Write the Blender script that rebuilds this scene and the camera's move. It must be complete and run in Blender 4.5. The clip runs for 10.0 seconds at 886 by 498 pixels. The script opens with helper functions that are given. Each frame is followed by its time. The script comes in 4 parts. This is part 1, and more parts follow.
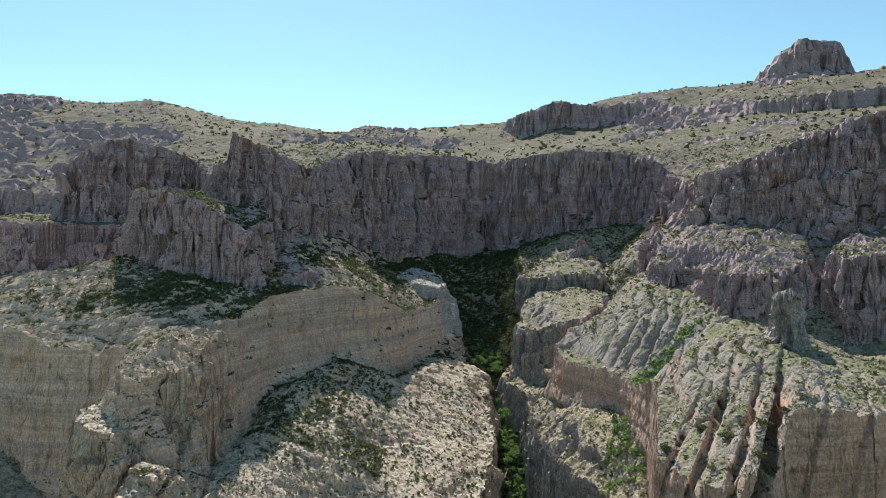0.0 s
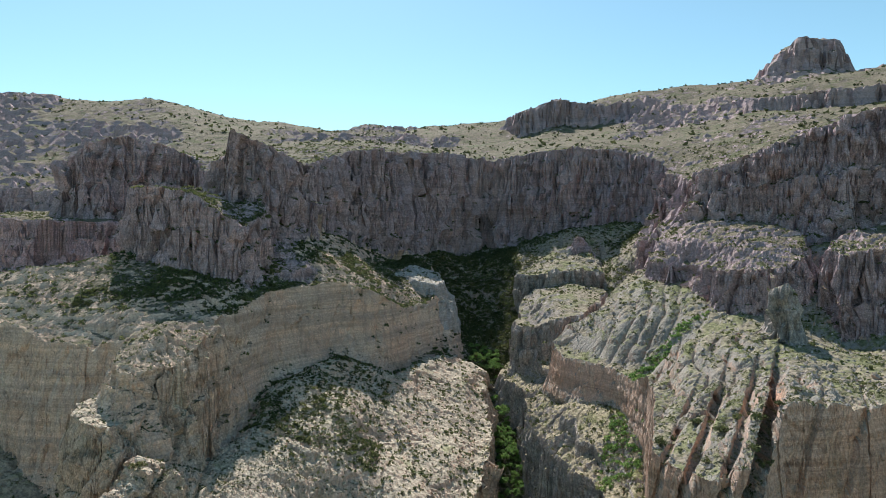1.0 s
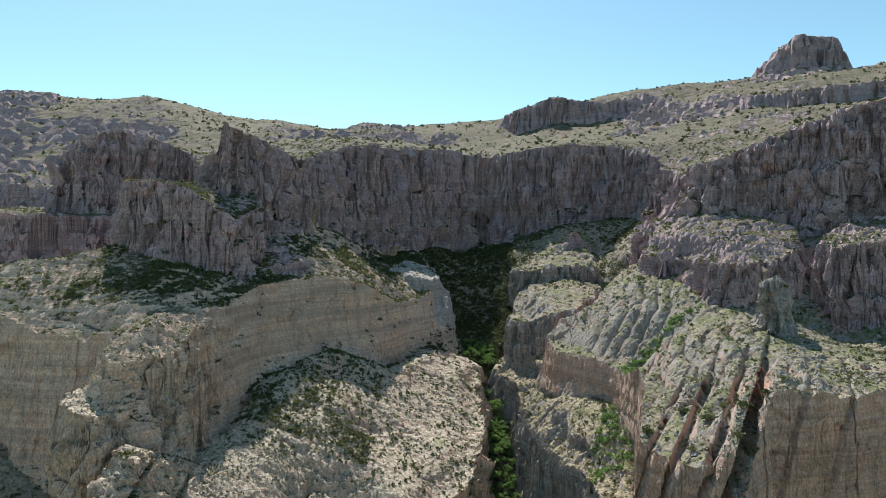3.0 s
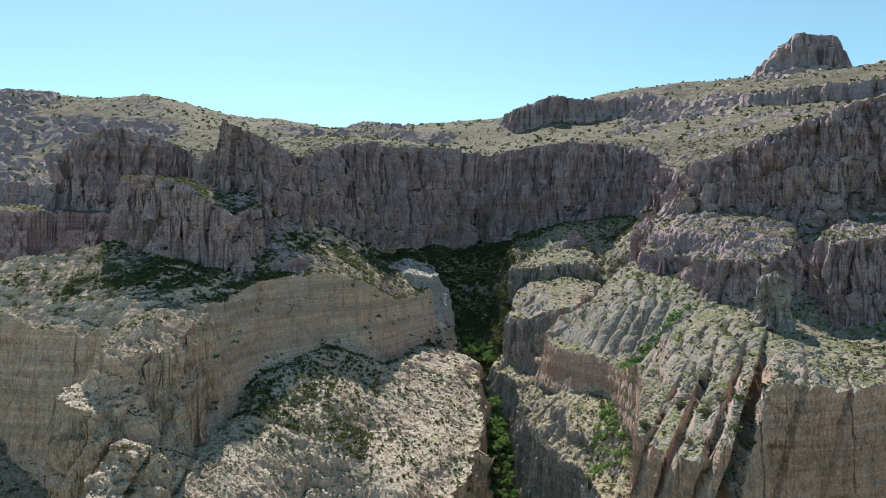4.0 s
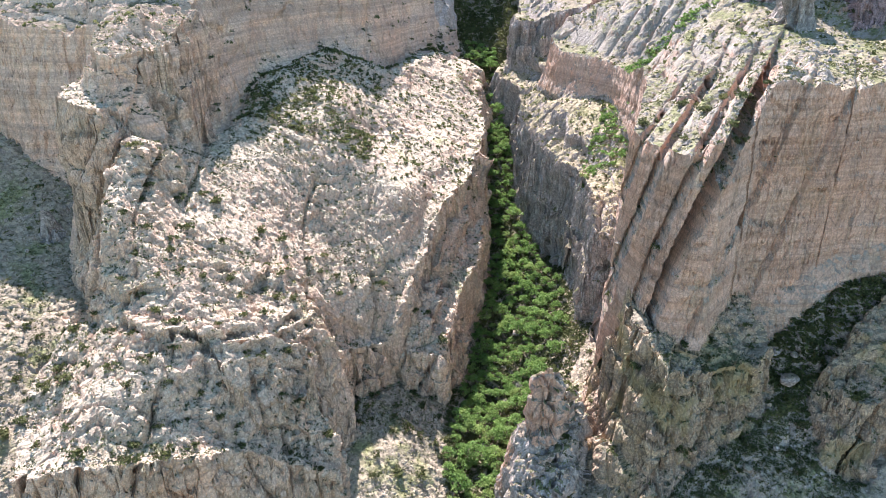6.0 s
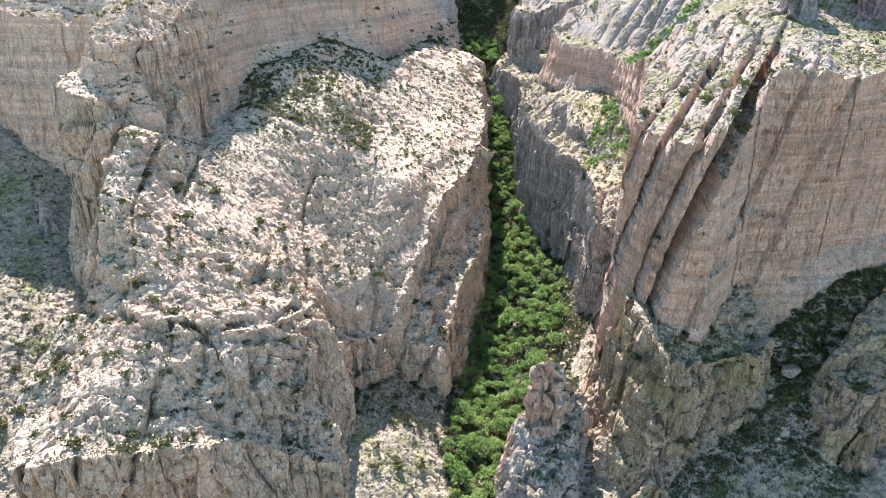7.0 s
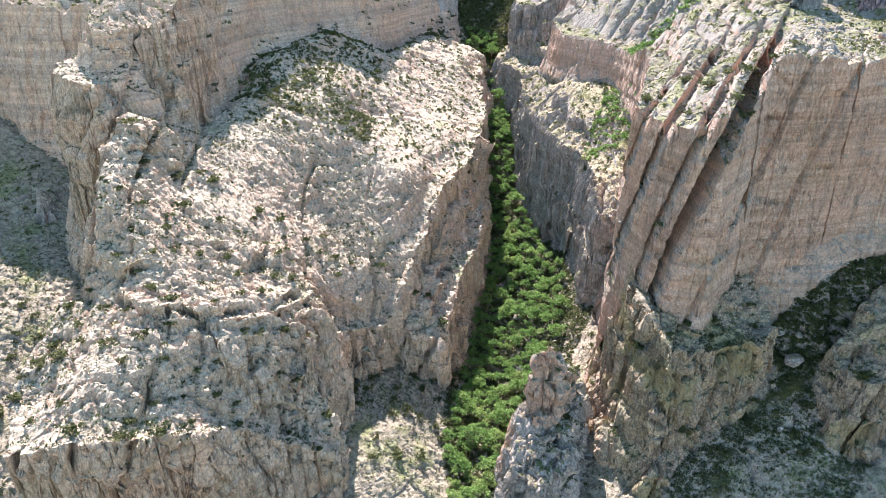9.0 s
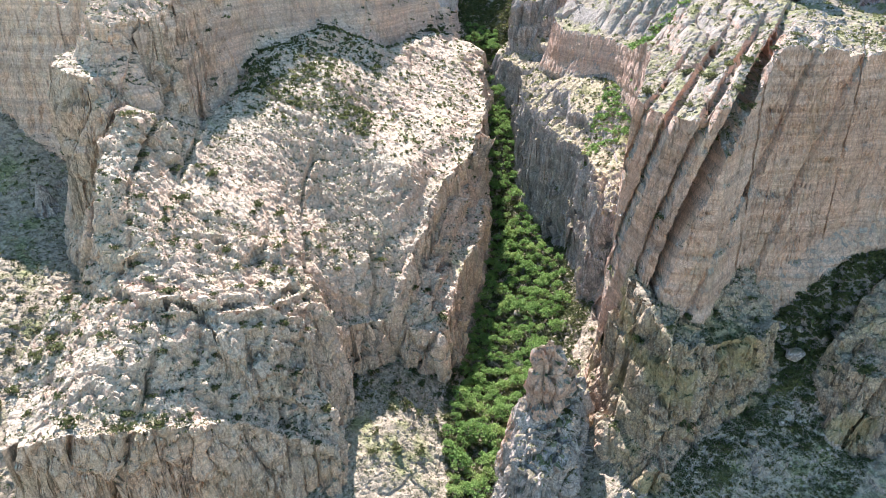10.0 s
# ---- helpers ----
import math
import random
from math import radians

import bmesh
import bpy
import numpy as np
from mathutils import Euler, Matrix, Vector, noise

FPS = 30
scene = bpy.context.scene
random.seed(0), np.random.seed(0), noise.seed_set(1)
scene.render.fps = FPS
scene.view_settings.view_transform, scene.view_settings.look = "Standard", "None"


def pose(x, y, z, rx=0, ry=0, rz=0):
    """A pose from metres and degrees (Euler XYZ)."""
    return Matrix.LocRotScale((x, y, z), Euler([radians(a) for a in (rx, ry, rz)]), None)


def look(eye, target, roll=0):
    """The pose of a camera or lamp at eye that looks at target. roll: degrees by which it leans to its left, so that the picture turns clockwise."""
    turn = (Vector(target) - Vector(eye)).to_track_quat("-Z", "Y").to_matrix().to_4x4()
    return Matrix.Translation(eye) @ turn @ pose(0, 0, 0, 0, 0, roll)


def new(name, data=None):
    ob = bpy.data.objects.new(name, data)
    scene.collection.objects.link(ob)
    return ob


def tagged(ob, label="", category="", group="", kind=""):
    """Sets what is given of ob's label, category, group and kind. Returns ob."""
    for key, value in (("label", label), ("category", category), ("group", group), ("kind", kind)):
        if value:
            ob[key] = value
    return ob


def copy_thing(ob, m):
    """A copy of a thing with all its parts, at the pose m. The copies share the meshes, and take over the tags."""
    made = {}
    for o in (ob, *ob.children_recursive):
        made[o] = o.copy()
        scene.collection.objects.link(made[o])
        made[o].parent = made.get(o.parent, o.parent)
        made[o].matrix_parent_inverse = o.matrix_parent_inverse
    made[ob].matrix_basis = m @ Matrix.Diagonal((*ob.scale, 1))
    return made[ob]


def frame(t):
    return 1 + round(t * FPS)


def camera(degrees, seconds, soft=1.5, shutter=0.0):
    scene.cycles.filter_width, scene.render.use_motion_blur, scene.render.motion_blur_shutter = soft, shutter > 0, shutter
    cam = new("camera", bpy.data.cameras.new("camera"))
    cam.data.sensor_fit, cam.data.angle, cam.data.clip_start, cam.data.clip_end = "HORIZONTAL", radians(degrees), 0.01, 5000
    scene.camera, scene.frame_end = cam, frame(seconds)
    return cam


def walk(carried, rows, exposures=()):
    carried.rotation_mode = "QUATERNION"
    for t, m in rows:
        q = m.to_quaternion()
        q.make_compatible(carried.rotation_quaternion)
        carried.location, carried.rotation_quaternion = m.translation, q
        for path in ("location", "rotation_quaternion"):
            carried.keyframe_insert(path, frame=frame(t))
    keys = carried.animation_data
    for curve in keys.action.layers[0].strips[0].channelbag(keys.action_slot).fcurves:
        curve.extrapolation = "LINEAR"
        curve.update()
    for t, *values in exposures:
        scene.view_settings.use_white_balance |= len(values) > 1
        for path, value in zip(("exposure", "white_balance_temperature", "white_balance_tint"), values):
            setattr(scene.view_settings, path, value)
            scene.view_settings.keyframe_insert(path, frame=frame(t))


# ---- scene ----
cam = camera(69.0, 10.0, soft=0.8)
PATH = [
    (0.0, pose(0.00, 0.00, 0.00, 89.0, 0, 0.00)),
    (0.5, pose(1.14, -0.08, -1.18, 88.99, 0, 0.05)),
    (1.0, pose(2.38, -0.13, -2.33, 88.98, 0, 0.08)),
    (1.5, pose(3.82, -0.22, -3.44, 88.98, 0, 0.11)),
    (2.0, pose(5.26, -0.42, -4.55, 89.0, 0, 0.13)),
    (2.5, pose(6.58, -0.58, -5.70, 89.02, 0, 0.14)),
    (4.0, pose(8.98, -0.72, -9.07, 89.02, 0, 0.20)),
    (4.5, pose(9.28, -0.78, -10.32, 89.0, 0, 0.26)),
    (5.0, pose(9.44, -1.00, -11.75, 89.02, 0, 0.31)),
    (5.5, pose(9.44, -1.50, -13.95, 77.66, 0, 0.37)),
    (6.0, pose(9.52, -1.78, -15.70, 64.10, 0, 0.42)),
    (7.5, pose(9.95, -1.68, -19.55, 63.73, 0, 0.53)),
    (8.0, pose(9.97, -1.72, -20.88, 63.74, 0, 0.55)),
    (8.5, pose(9.98, -1.80, -22.25, 63.75, 0, 0.54)),
    (9.0, pose(10.04, -1.84, -23.64, 63.74, 0, 0.54)),
    (9.5, pose(10.15, -1.90, -25.07, 63.74, 0, 0.56)),
    (10.0, pose(10.26, -2.00, -26.51, 63.75, 0, 0.57)),
]
EXPOSURES = [(0.0, 0.52, 6450, 10), (5.1, 0.52, 6450, 10), (5.5, 0.9, 6100, 17), (6.0, 1.76, 6400, 23), (10.0, 1.78, 6350, 20)]
walk(cam, PATH, EXPOSURES)

# ---- light: a clear sky and a high sun ahead and to one side ----
SUN_ELEV, SUN_AZ = radians(51), radians(-14)     # azimuth from +y, clockwise
world = bpy.data.worlds.new("sky")
scene.world = world
world.use_nodes = True
wn = world.node_tree.nodes
sky = wn.new("ShaderNodeTexSky")
sky.sky_type, sky.sun_disc = "NISHITA", False
sky.sun_elevation, sky.sun_rotation = SUN_ELEV, SUN_AZ
sky.altitude, sky.dust_density, sky.ozone_density = 900, 0.8, 0.8
wn["Background"].inputs[1].default_value = 0.112
tint = wn.new("ShaderNodeMix")
tint.data_type, tint.blend_type = "RGBA", "MULTIPLY"
tint.inputs[0].default_value, tint.inputs[7].default_value = 1.0, (0.82, 1.06, 0.95, 1)
world.node_tree.links.new(sky.outputs[0], tint.inputs[6])
world.node_tree.links.new(tint.outputs[2], wn["Background"].inputs[0])
sun = new("sun", bpy.data.lights.new("sun", "SUN"))
sun.data.energy, sun.data.angle, sun.data.color = 5.0, radians(0.53), (1.0, 0.96, 0.91)
sun_dir = Vector((math.sin(SUN_AZ) * math.cos(SUN_ELEV), math.cos(SUN_AZ) * math.cos(SUN_ELEV), math.sin(SUN_ELEV)))
sun.matrix_world = look(sun_dir * 500, (0, 0, 0))


# ---- noise on arrays ----
def hashed(*ints, seed=0):
    h = np.full(np.shape(ints[0]), (seed * 668265263 + 374761393) & 0xFFFFFFFF, np.uint32)
    for k, v in zip((374761393, 668265263, 2246822519), ints):
        h ^= np.asarray(v).astype(np.int64).astype(np.uint32) * np.uint32(k)
        h = (h ^ (h >> np.uint32(15))) * np.uint32(2246822519)
        h = (h ^ (h >> np.uint32(13))) * np.uint32(3266489917)
    return h ^ (h >> np.uint32(16))


def unit(h):
    return h.astype(np.float32) / np.float32(4294967296.0)


def noise2(x, y, seed=0):
    """Smooth value noise in the plan, -1 to 1."""
    ix, iy = np.floor(x), np.floor(y)
    fx, fy = x - ix, y - iy
    fx, fy = fx * fx * fx * (fx * (fx * 6 - 15) + 10), fy * fy * fy * (fy * (fy * 6 - 15) + 10)
    a, b = unit(hashed(ix, iy, seed=seed)), unit(hashed(ix + 1, iy, seed=seed))
    c, d = unit(hashed(ix, iy + 1, seed=seed)), unit(hashed(ix + 1, iy + 1, seed=seed))
    return ((a + (b - a) * fx) * (1 - fy) + (c + (d - c) * fx) * fy) * 2 - 1


def noise3(x, y, z, seed=0):
    iz = np.floor(z)
    f = z - iz
    f = f * f * (3 - 2 * f)
    s = (iz.astype(np.int64) * 7919 + seed * 131)
    ix, iy = np.floor(x), np.floor(y)
    fx, fy = x - ix, y - iy
    fx, fy = fx * fx * (3 - 2 * fx), fy * fy * (3 - 2 * fy)
    out = 0
    for k, w in ((0, 1 - f), (1, f)):
        sk = iz + k
        a, b = unit(hashed(ix, iy, sk, seed=seed)), unit(hashed(ix + 1, iy, sk, seed=seed))
        c, d = unit(hashed(ix, iy + 1, sk, seed=seed)), unit(hashed(ix + 1, iy + 1, sk, seed=seed))
        out = out + w * ((a + (b - a) * fx) * (1 - fy) + (c + (d - c) * fx) * fy)
    return out * 2 - 1


def fbm2(x, y, octaves=4, seed=0):
    total, amp = 0, 1.0
    for n in range(octaves):
        total = total + amp * noise2(x * 2**n + 17.3 * n, y * 2**n - 9.1 * n, seed + n)
        amp *= 0.5
    return total


def cells2(x, y, seed=0):
    """The distances to the two nearest of scattered points, and a random number of the nearest."""
    ix, iy = np.floor(x), np.floor(y)
    f1, f2, who = np.full(x.shape, 9.0), np.full(x.shape, 9.0), np.zeros(x.shape)
    for dx in (-1, 0, 1):
        for dy in (-1, 0, 1):
            h = hashed(ix + dx, iy + dy, seed=seed)
            px, py = ix + dx + unit(h), iy + dy + unit(h * np.uint32(2654435761))
            d = np.hypot(px - x, py - y)
            near = d < f1
            f2 = np.where(near, f1, np.minimum(f2, d))
            who = np.where(near, unit(h * np.uint32(40503)), who)
            f1 = np.where(near, d, f1)
    return f1, f2, who


def cells3(x, y, z, seed=0):
    """Like cells2 in space, and last the height of a plane of random tilt through the nearest point."""
    ix, iy, iz = np.floor(x), np.floor(y), np.floor(z)
    f1, f2, who, tilt = np.full(x.shape, 9.0), np.full(x.shape, 9.0), np.zeros(x.shape), np.zeros(x.shape)
    for dx in (-1, 0, 1):
        for dy in (-1, 0, 1):
            for dz in (-1, 0, 1):
                h = hashed(ix + dx, iy + dy, iz + dz, seed=seed)
                ox, oy = x - ix - dx - unit(h), y - iy - dy - unit(h * np.uint32(2654435761))
                oz = z - iz - dz - unit(h * np.uint32(2246822519))
                d = np.sqrt(ox**2 + oy**2 + oz**2)
                near = d < f1
                f2 = np.where(near, f1, np.minimum(f2, d))
                who = np.where(near, unit(h * np.uint32(40503)), who)
                lean = ox * (unit(h * np.uint32(362437)) - 0.5) + oy * (unit(h * np.uint32(521288629)) - 0.5) + oz * (unit(h * np.uint32(88675123)) - 0.5)
                tilt = np.where(near, lean, tilt)
                f1 = np.where(near, d, f1)
    return f1, f2, who, tilt


def ramp(v, a, b):
    t = np.clip((v - a) / (b - a), 0, 1)
    return t * t * (3 - 2 * t)


# ---- the plan: rock masses with their rims ----
class Surface:
    """A smooth sheet through spot heights."""

    def __init__(self, spots):
        p = np.array(spots, float)
        self.xy, n = p[:, :2], len(p)
        r = np.hypot(*(self.xy[:, None] - self.xy[None]).transpose(2, 0, 1))
        a = np.zeros((n + 1, n + 1))
        a[:n, :n] = r + np.eye(n) * -2.0
        a[:n, n] = a[n, :n] = 1
        self.w = np.linalg.solve(a, np.r_[p[:, 2], 0])

    def __call__(self, x, y):
        out = np.full(x.shape, self.w[-1])
        for (px, py), w in zip(self.xy, self.w):
            out += w * np.hypot(x - px, y - py)
        return out


class Mass:
    """A body of rock: its rim (x, y, height of the rim, height of the cliff's foot), spot heights on top, the width of the cliff in
    plan, the slope of the scree below, how broken its walls are and how stepped its top is."""

    def __init__(self, name, rim, spots=(), width=7.0, scree=2.0, broken=1.0, steps=0.6, knobs=1.0, apron=14.0, rough=1.0, joints=1.0, ledges=1.0):
        self.ledges = ledges
        self.apron, self.rough, self.joints = apron, rough, joints
        self.name, self.rim = name, np.array(rim, float)
        self.width, self.scree, self.broken, self.steps, self.knobs = width, scree, broken, steps, knobs
        self.top = Surface([r[:3] for r in rim] + list(spots))
        self.low, self.high = self.rim[:, :2].min(0), self.rim[:, :2].max(0)

    def height(self, x, y, crack, floor):
        """Height at places, never under the floor given."""
        reach = np.maximum(self.low - np.stack([x, y], -1), np.stack([x, y], -1) - self.high).max(-1)
        at = np.flatnonzero(reach < 220)
        out = np.full(x.shape, -1e4)
        if not len(at):
            return out
        px, py = x[at], y[at]
        best, top, foot = np.full(px.shape, 1e18), np.zeros(px.shape), np.zeros(px.shape)
        inside = np.zeros(px.shape, bool)
        for a, b in zip(self.rim, np.roll(self.rim, -1, 0)):
            ex, ey = b[0] - a[0], b[1] - a[1]
            t = np.clip(((px - a[0]) * ex + (py - a[1]) * ey) / (ex * ex + ey * ey), 0, 1)
            d = (px - a[0] - t * ex) ** 2 + (py - a[1] - t * ey) ** 2
            near = d < best
            best = np.where(near, d, best)
            top = np.where(near, a[2] + (b[2] - a[2]) * t, top)
            foot = np.where(near, a[3] + (b[3] - a[3]) * t, foot)
            if ey:
                inside ^= ((a[1] > py) != (b[1] > py)) & (px < a[0] + ex * (py - a[1]) / ey)
        d = np.where(inside, -1, 1) * np.sqrt(best) + crack[at] * self.broken
        u = np.clip(d / self.width, 0, 1)
        # a wall with a few ledges
        k = noise2(px / 26, py / 26, 77) * 0.12
        wall = 0.10 * ramp(u, 0.0, 0.12) + 0.34 * ramp(u, 0.14, 0.32) + 0.36 * ramp(u, 0.5 + k, 0.7 + k) + 0.20 * ramp(u, 0.72, 1.0)
        wall = u + self.ledges * (wall - u)
        beyond = np.maximum(d - self.width, 0)
        h_out = top - (top - foot) * wall - self.scree * beyond - 3.0 * np.maximum(beyond - self.apron, 0)
        deep = ramp(-d, 0, 18)
        h_in = top * (1 - deep) + self.top(px, py) * deep
        out[at] = np.where(d > 0, h_out, h_in)
        return out



plateau_rim = [
    (-3300, 900, 80, 20), (-800, 760, 60, 20), (-419, 655, 44, 15), (-350, 640, 46, 8), (-318, 580, 52, 2), (-304, 520, 54, 2), (-285, 508, 72, 0),
    (-252, 512, 79, 0), (-225, 530, 74, 0), (-205, 545, 64, 5), (-192, 520, 52, 10), (-172, 465, 46, 12), (-155, 448, 57, 6), (-139, 438, 72, 2),
]
plateau_rim += [
    (-120, 450, 64, -5), (-101, 495, 54, -12), (-92, 555, 66, -20), (-83, 610, 80, -28), (-45, 655, 84, -24), (-10, 690, 90, -14), (28, 722, 90, -16),
    (56, 746, 86, -14), (79, 718, 89, -8), (94, 707, 91, 0), (142, 690, 93, 6), (186, 676, 90, 12), (212, 655, 78, 14), (220, 630, 62, 13),
]
plateau_rim += [
    (216, 590, 52, 12), (207, 540, 46, 12), (211, 508, 52, 10), (229, 490, 60, 4), (260, 470, 72, 0), (289, 457, 84, -2), (340, 435, 98, -5),
    (450, 420, 110, 0), (700, 500, 120, 10), (1700, 700, 150, 20), (3300, 800, 150, 20), (3300, 4700, 150, 20), (-3300, 4700, 150, 20),
]
plateau_spots = [
    (100, 900, 135), (123, 960, 148), (318, 1000, 175), (422, 935, 190), (291, 769, 127), (378, 700, 130), (470, 745, 150), (560, 1000, 250), (740, 1080, 280),
    (325, 1090, 241), (400, 1085, 250), (470, 1080, 256), (540, 1090, 262), (-621, 1044, 212), (-718, 1044, 230), (-471, 1044, 218), (-342, 1050, 190), (-320, 1280, 201), (-60, 1600, 247),
]
plateau_spots += [
    (-250, 1550, 241), (150, 1600, 238), (300, 1700, 248), (-520, 800, 95), (-300, 760, 92), (-150, 720, 104), (-60, 820, 118), (60, 880, 112), (-900, 1100, 240), (1200, 1300, 300),
    (0, 2200, 200), (1500, 2500, 150), (-1500, 2500, 150), (-1800, 1300, 220), (0, 3500, 150),
]
bench_rim = [
    (-420, 390, -24, -120), (-300, 352, -34, -110), (-225, 334, -46, -114), (-200, 324, -55, -116), (-174, 322, -57, -116), (-158, 318, -54, -114), (-148, 322, -50, -110),
    (-134, 330, -47, -100), (-122, 342, -45, -100), (-113, 352, -44, -100), (-106, 393, -35, -78), (-73, 440, -33, -76), (-50, 456, -39, -86),
]
bench_rim += [
    (-36, 474, -49, -100), (-26, 500, -56, -95), (-12, 530, -56, -84), (-2, 556, -50, -72), (-6, 600, -38, -50), (-20, 660, -20, -30), (-60, 640, -22, -40),
    (-90, 520, 0, -20), (-130, 480, 10, 0), (-170, 440, 6, 0), (-190, 404, -12, -40), (-235, 388, -20, -60), (-300, 398, -30, -80), (-420, 430, -24, -80),
]
bench_spots = [(-205, 398, -7), (-156, 380, -22), (-121, 387, -27), (-87, 468, -13), (-44, 600, -29), (-165, 340, -40), (-130, 310, -48), (-128, 345, -40), (-18, 548, -46)]
recess_rim = [(-420, 505, 16, -24), (-335, 474, 13, -24), (-290, 466, 11, -22), (-252, 478, 9, -18), (-225, 500, 12, 0), (-230, 560, 14, 0), (-300, 640, 24, 0), (-420, 690, 24, 0)]
shelf_rim = [
    (-202, 475, 30, -5), (-208, 425, 28, -14), (-182, 393, 30, -22), (-150, 388, 25, -26), (-133, 388, 14, -28), (-122, 394, 4, -30), (-112, 425, 14, -22), (-118, 470, 38, 0),
]
spur_rim = [
    (38, 520, -112, -132), (36, 470, -126, -162), (33, 430, -134, -186), (29, 390, -140, -196), (22, 366, -146, -190), (10, 345, -150, -182), (2, 318, -156, -194), (-8, 286, -173, -220),
    (-20, 266, -197, -234), (-36, 248, -190, -230), (-50, 230, -180, -226), (-54, 213, -184, -226), (-38, 206, -200, -230), (-34, 196, -213, -240),
]
spur_rim += [
    (-48, 187, -201, -275), (-62, 176, -184, -280), (-72, 163, -174, -280), (-86, 156, -170, -280), (-108, 146, -165, -280), (-130, 146, -171, -280), (-138, 171, -165, -205), (-136, 191, -155, -185),
    (-132, 206, -146, -172), (-126, 214, -127, -165), (-124, 222, -113, -155), (-125, 242, -100, -150), (-123, 258, -90, -120),
]
spur_rim += [
    (-112, 298, -110, -112), (-104, 314, -107, -109), (-98, 340, -101, -102), (-94, 375, -86, -88), (-66, 425, -80, -85), (-30, 448, -98, -100), (-10, 500, -95, -105), (12, 540, -100, -115),
]
spur_spots = [
    (-71, 361, -102), (-52, 367, -99), (-36, 369, -122), (-33, 372, -123), (-10, 400, -125), (-3, 450, -114), (6, 385, -133), (-12, 325, -137), (-33, 310, -147), (-68, 325, -113),
    (-16, 300, -160), (-56, 291, -150), (-78, 256, -136), (-104, 258, -121), (-30, 266, -174), (-59, 238, -160), (-88, 210, -138), (-109, 218, -122), (-66, 194, -161),
]
spur_spots += [
    (-84, 178, -154), (-99, 164, -155), (-85, 162, -165), (-50, 222, -181), (-29, 442, -101), (-85, 234, -138), (-113, 250, -112), (-90, 296, -116), (-70, 300, -128), (-50, 330, -119), (20, 480, -112),
]
nose_rim = [
    (-149, 286, -58, -74), (-141, 275, -60, -75), (-131, 272, -62, -76), (-126, 278, -62, -78), (-121, 294, -60, -106), (-118, 312, -54, -106), (-114, 336, -48, -102), (-124, 348, -44, -50), (-140, 325, -46, -50), (-149, 304, -53, -60),
]
nose_step_rim = [
    (-158, 272, -74, -142), (-152, 262, -76, -142), (-141, 256, -78, -140), (-132, 257, -80, -104), (-124, 268, -80, -98), (-120, 284, -77, -104), (-122, 294, -72, -84), (-154, 290, -70, -100),
]
spur_step_rim = [
    (30, 374, -172, -204), (29, 345, -180, -212), (22, 318, -187, -222), (14, 290, -195, -230), (6, 266, -206, -234), (-10, 268, -202, -225), (-4, 300, -182, -200), (8, 340, -166, -190), (20, 364, -160, -190),
]
block_rim = [
    (82, 246, -84, -205), (88, 226, -86, -190), (95, 215, -84, -168), (106, 213, -77, -164), (117, 226, -72, -164), (128, 237, -67, -164), (142, 239, -65, -154),
    (161, 243, -67, -141), (180, 249, -66, -134), (205, 248, -62, -130), (240, 243, -60, -130), (420, 260, -40, -120), (460, 400, -10, -60),
]
block_rim += [
    (300, 420, 0, -60), (240, 450, -10, -40), (180, 510, -20, -60), (152, 520, -30, -60), (135, 500, -40, -62), (114, 474, -57, -78), (92, 474, -68, -98), (80, 464, -80, -104), (84, 444, -84, -106),
    (98, 424, -84, -98), (112, 405, -86, -105), (116, 385, -88, -115), (116, 360, -82, -146), (110, 330, -80, -156), (100, 300, -82, -166), (90, 270, -84, -205),
]
block_spots = [
    (151, 350, -55), (180, 337, -54), (181, 419, -44), (154, 410, -61), (116, 440, -65), (141, 248, -59), (187, 286, -64), (154, 492, -32), (235, 330, -66), (236, 370, -68), (300, 330, -58), (126, 394, -92), (141, 401, -78), (132, 366, -62), (120, 338, -70), (134, 436, -56), (150, 455, -44),
]
ledge_rim = [
    (45, 518, -114, -135), (60, 480, -116, -165), (60, 430, -126, -188), (65, 398, -134, -203), (74, 376, -138, -206), (85, 352, -138, -208), (87, 325, -142, -213), (83, 302, -150, -216),
    (98, 290, -150, -205), (112, 320, -140, -150), (117, 350, -128, -135), (118, 400, -105, -110), (110, 440, -98, -100), (86, 488, -98, -104), (72, 530, -96, -110), (58, 542, -104, -120),
]
rib_rim = [(82, 228, -150, -206), (85, 208, -156, -208), (92, 194, -164, -208), (104, 198, -166, -208), (117, 203, -166, -203), (130, 206, -166, -198), (139, 218, -164, -190), (132, 240, -148, -170), (92, 242, -140, -170)]
rib_right_rim = [(160, 212, -172, -198), (163, 199, -178, -206), (175, 194, -176, -210), (195, 200, -160, -212), (222, 215, -142, -195), (220, 234, -139, -156), (188, 231, -150, -166)]
knob_back_rim = [
    (72, 606, -36, -68), (80, 588, -37, -72), (104, 577, -33, -68), (128, 568, -31, -62), (147, 572, -33, -65), (148, 598, -24, -50), (134, 628, -10, -20), (112, 636, -14, -25),
    (90, 628, -26, -40),
]
knoll_rim = [(122, 622, -6, -20), (130, 616, -1, -20), (140, 622, -3, -18), (136, 634, -4, -14)]
knob_step_rim = [
    (62, 556, -66, -106), (61, 528, -75, -116), (70, 508, -73, -112), (90, 495, -65, -102), (110, 494, -61, -88), (130, 516, -54, -78), (146, 560, -48, -66), (120, 590, -40, -60), (74, 588, -52, -90),
]
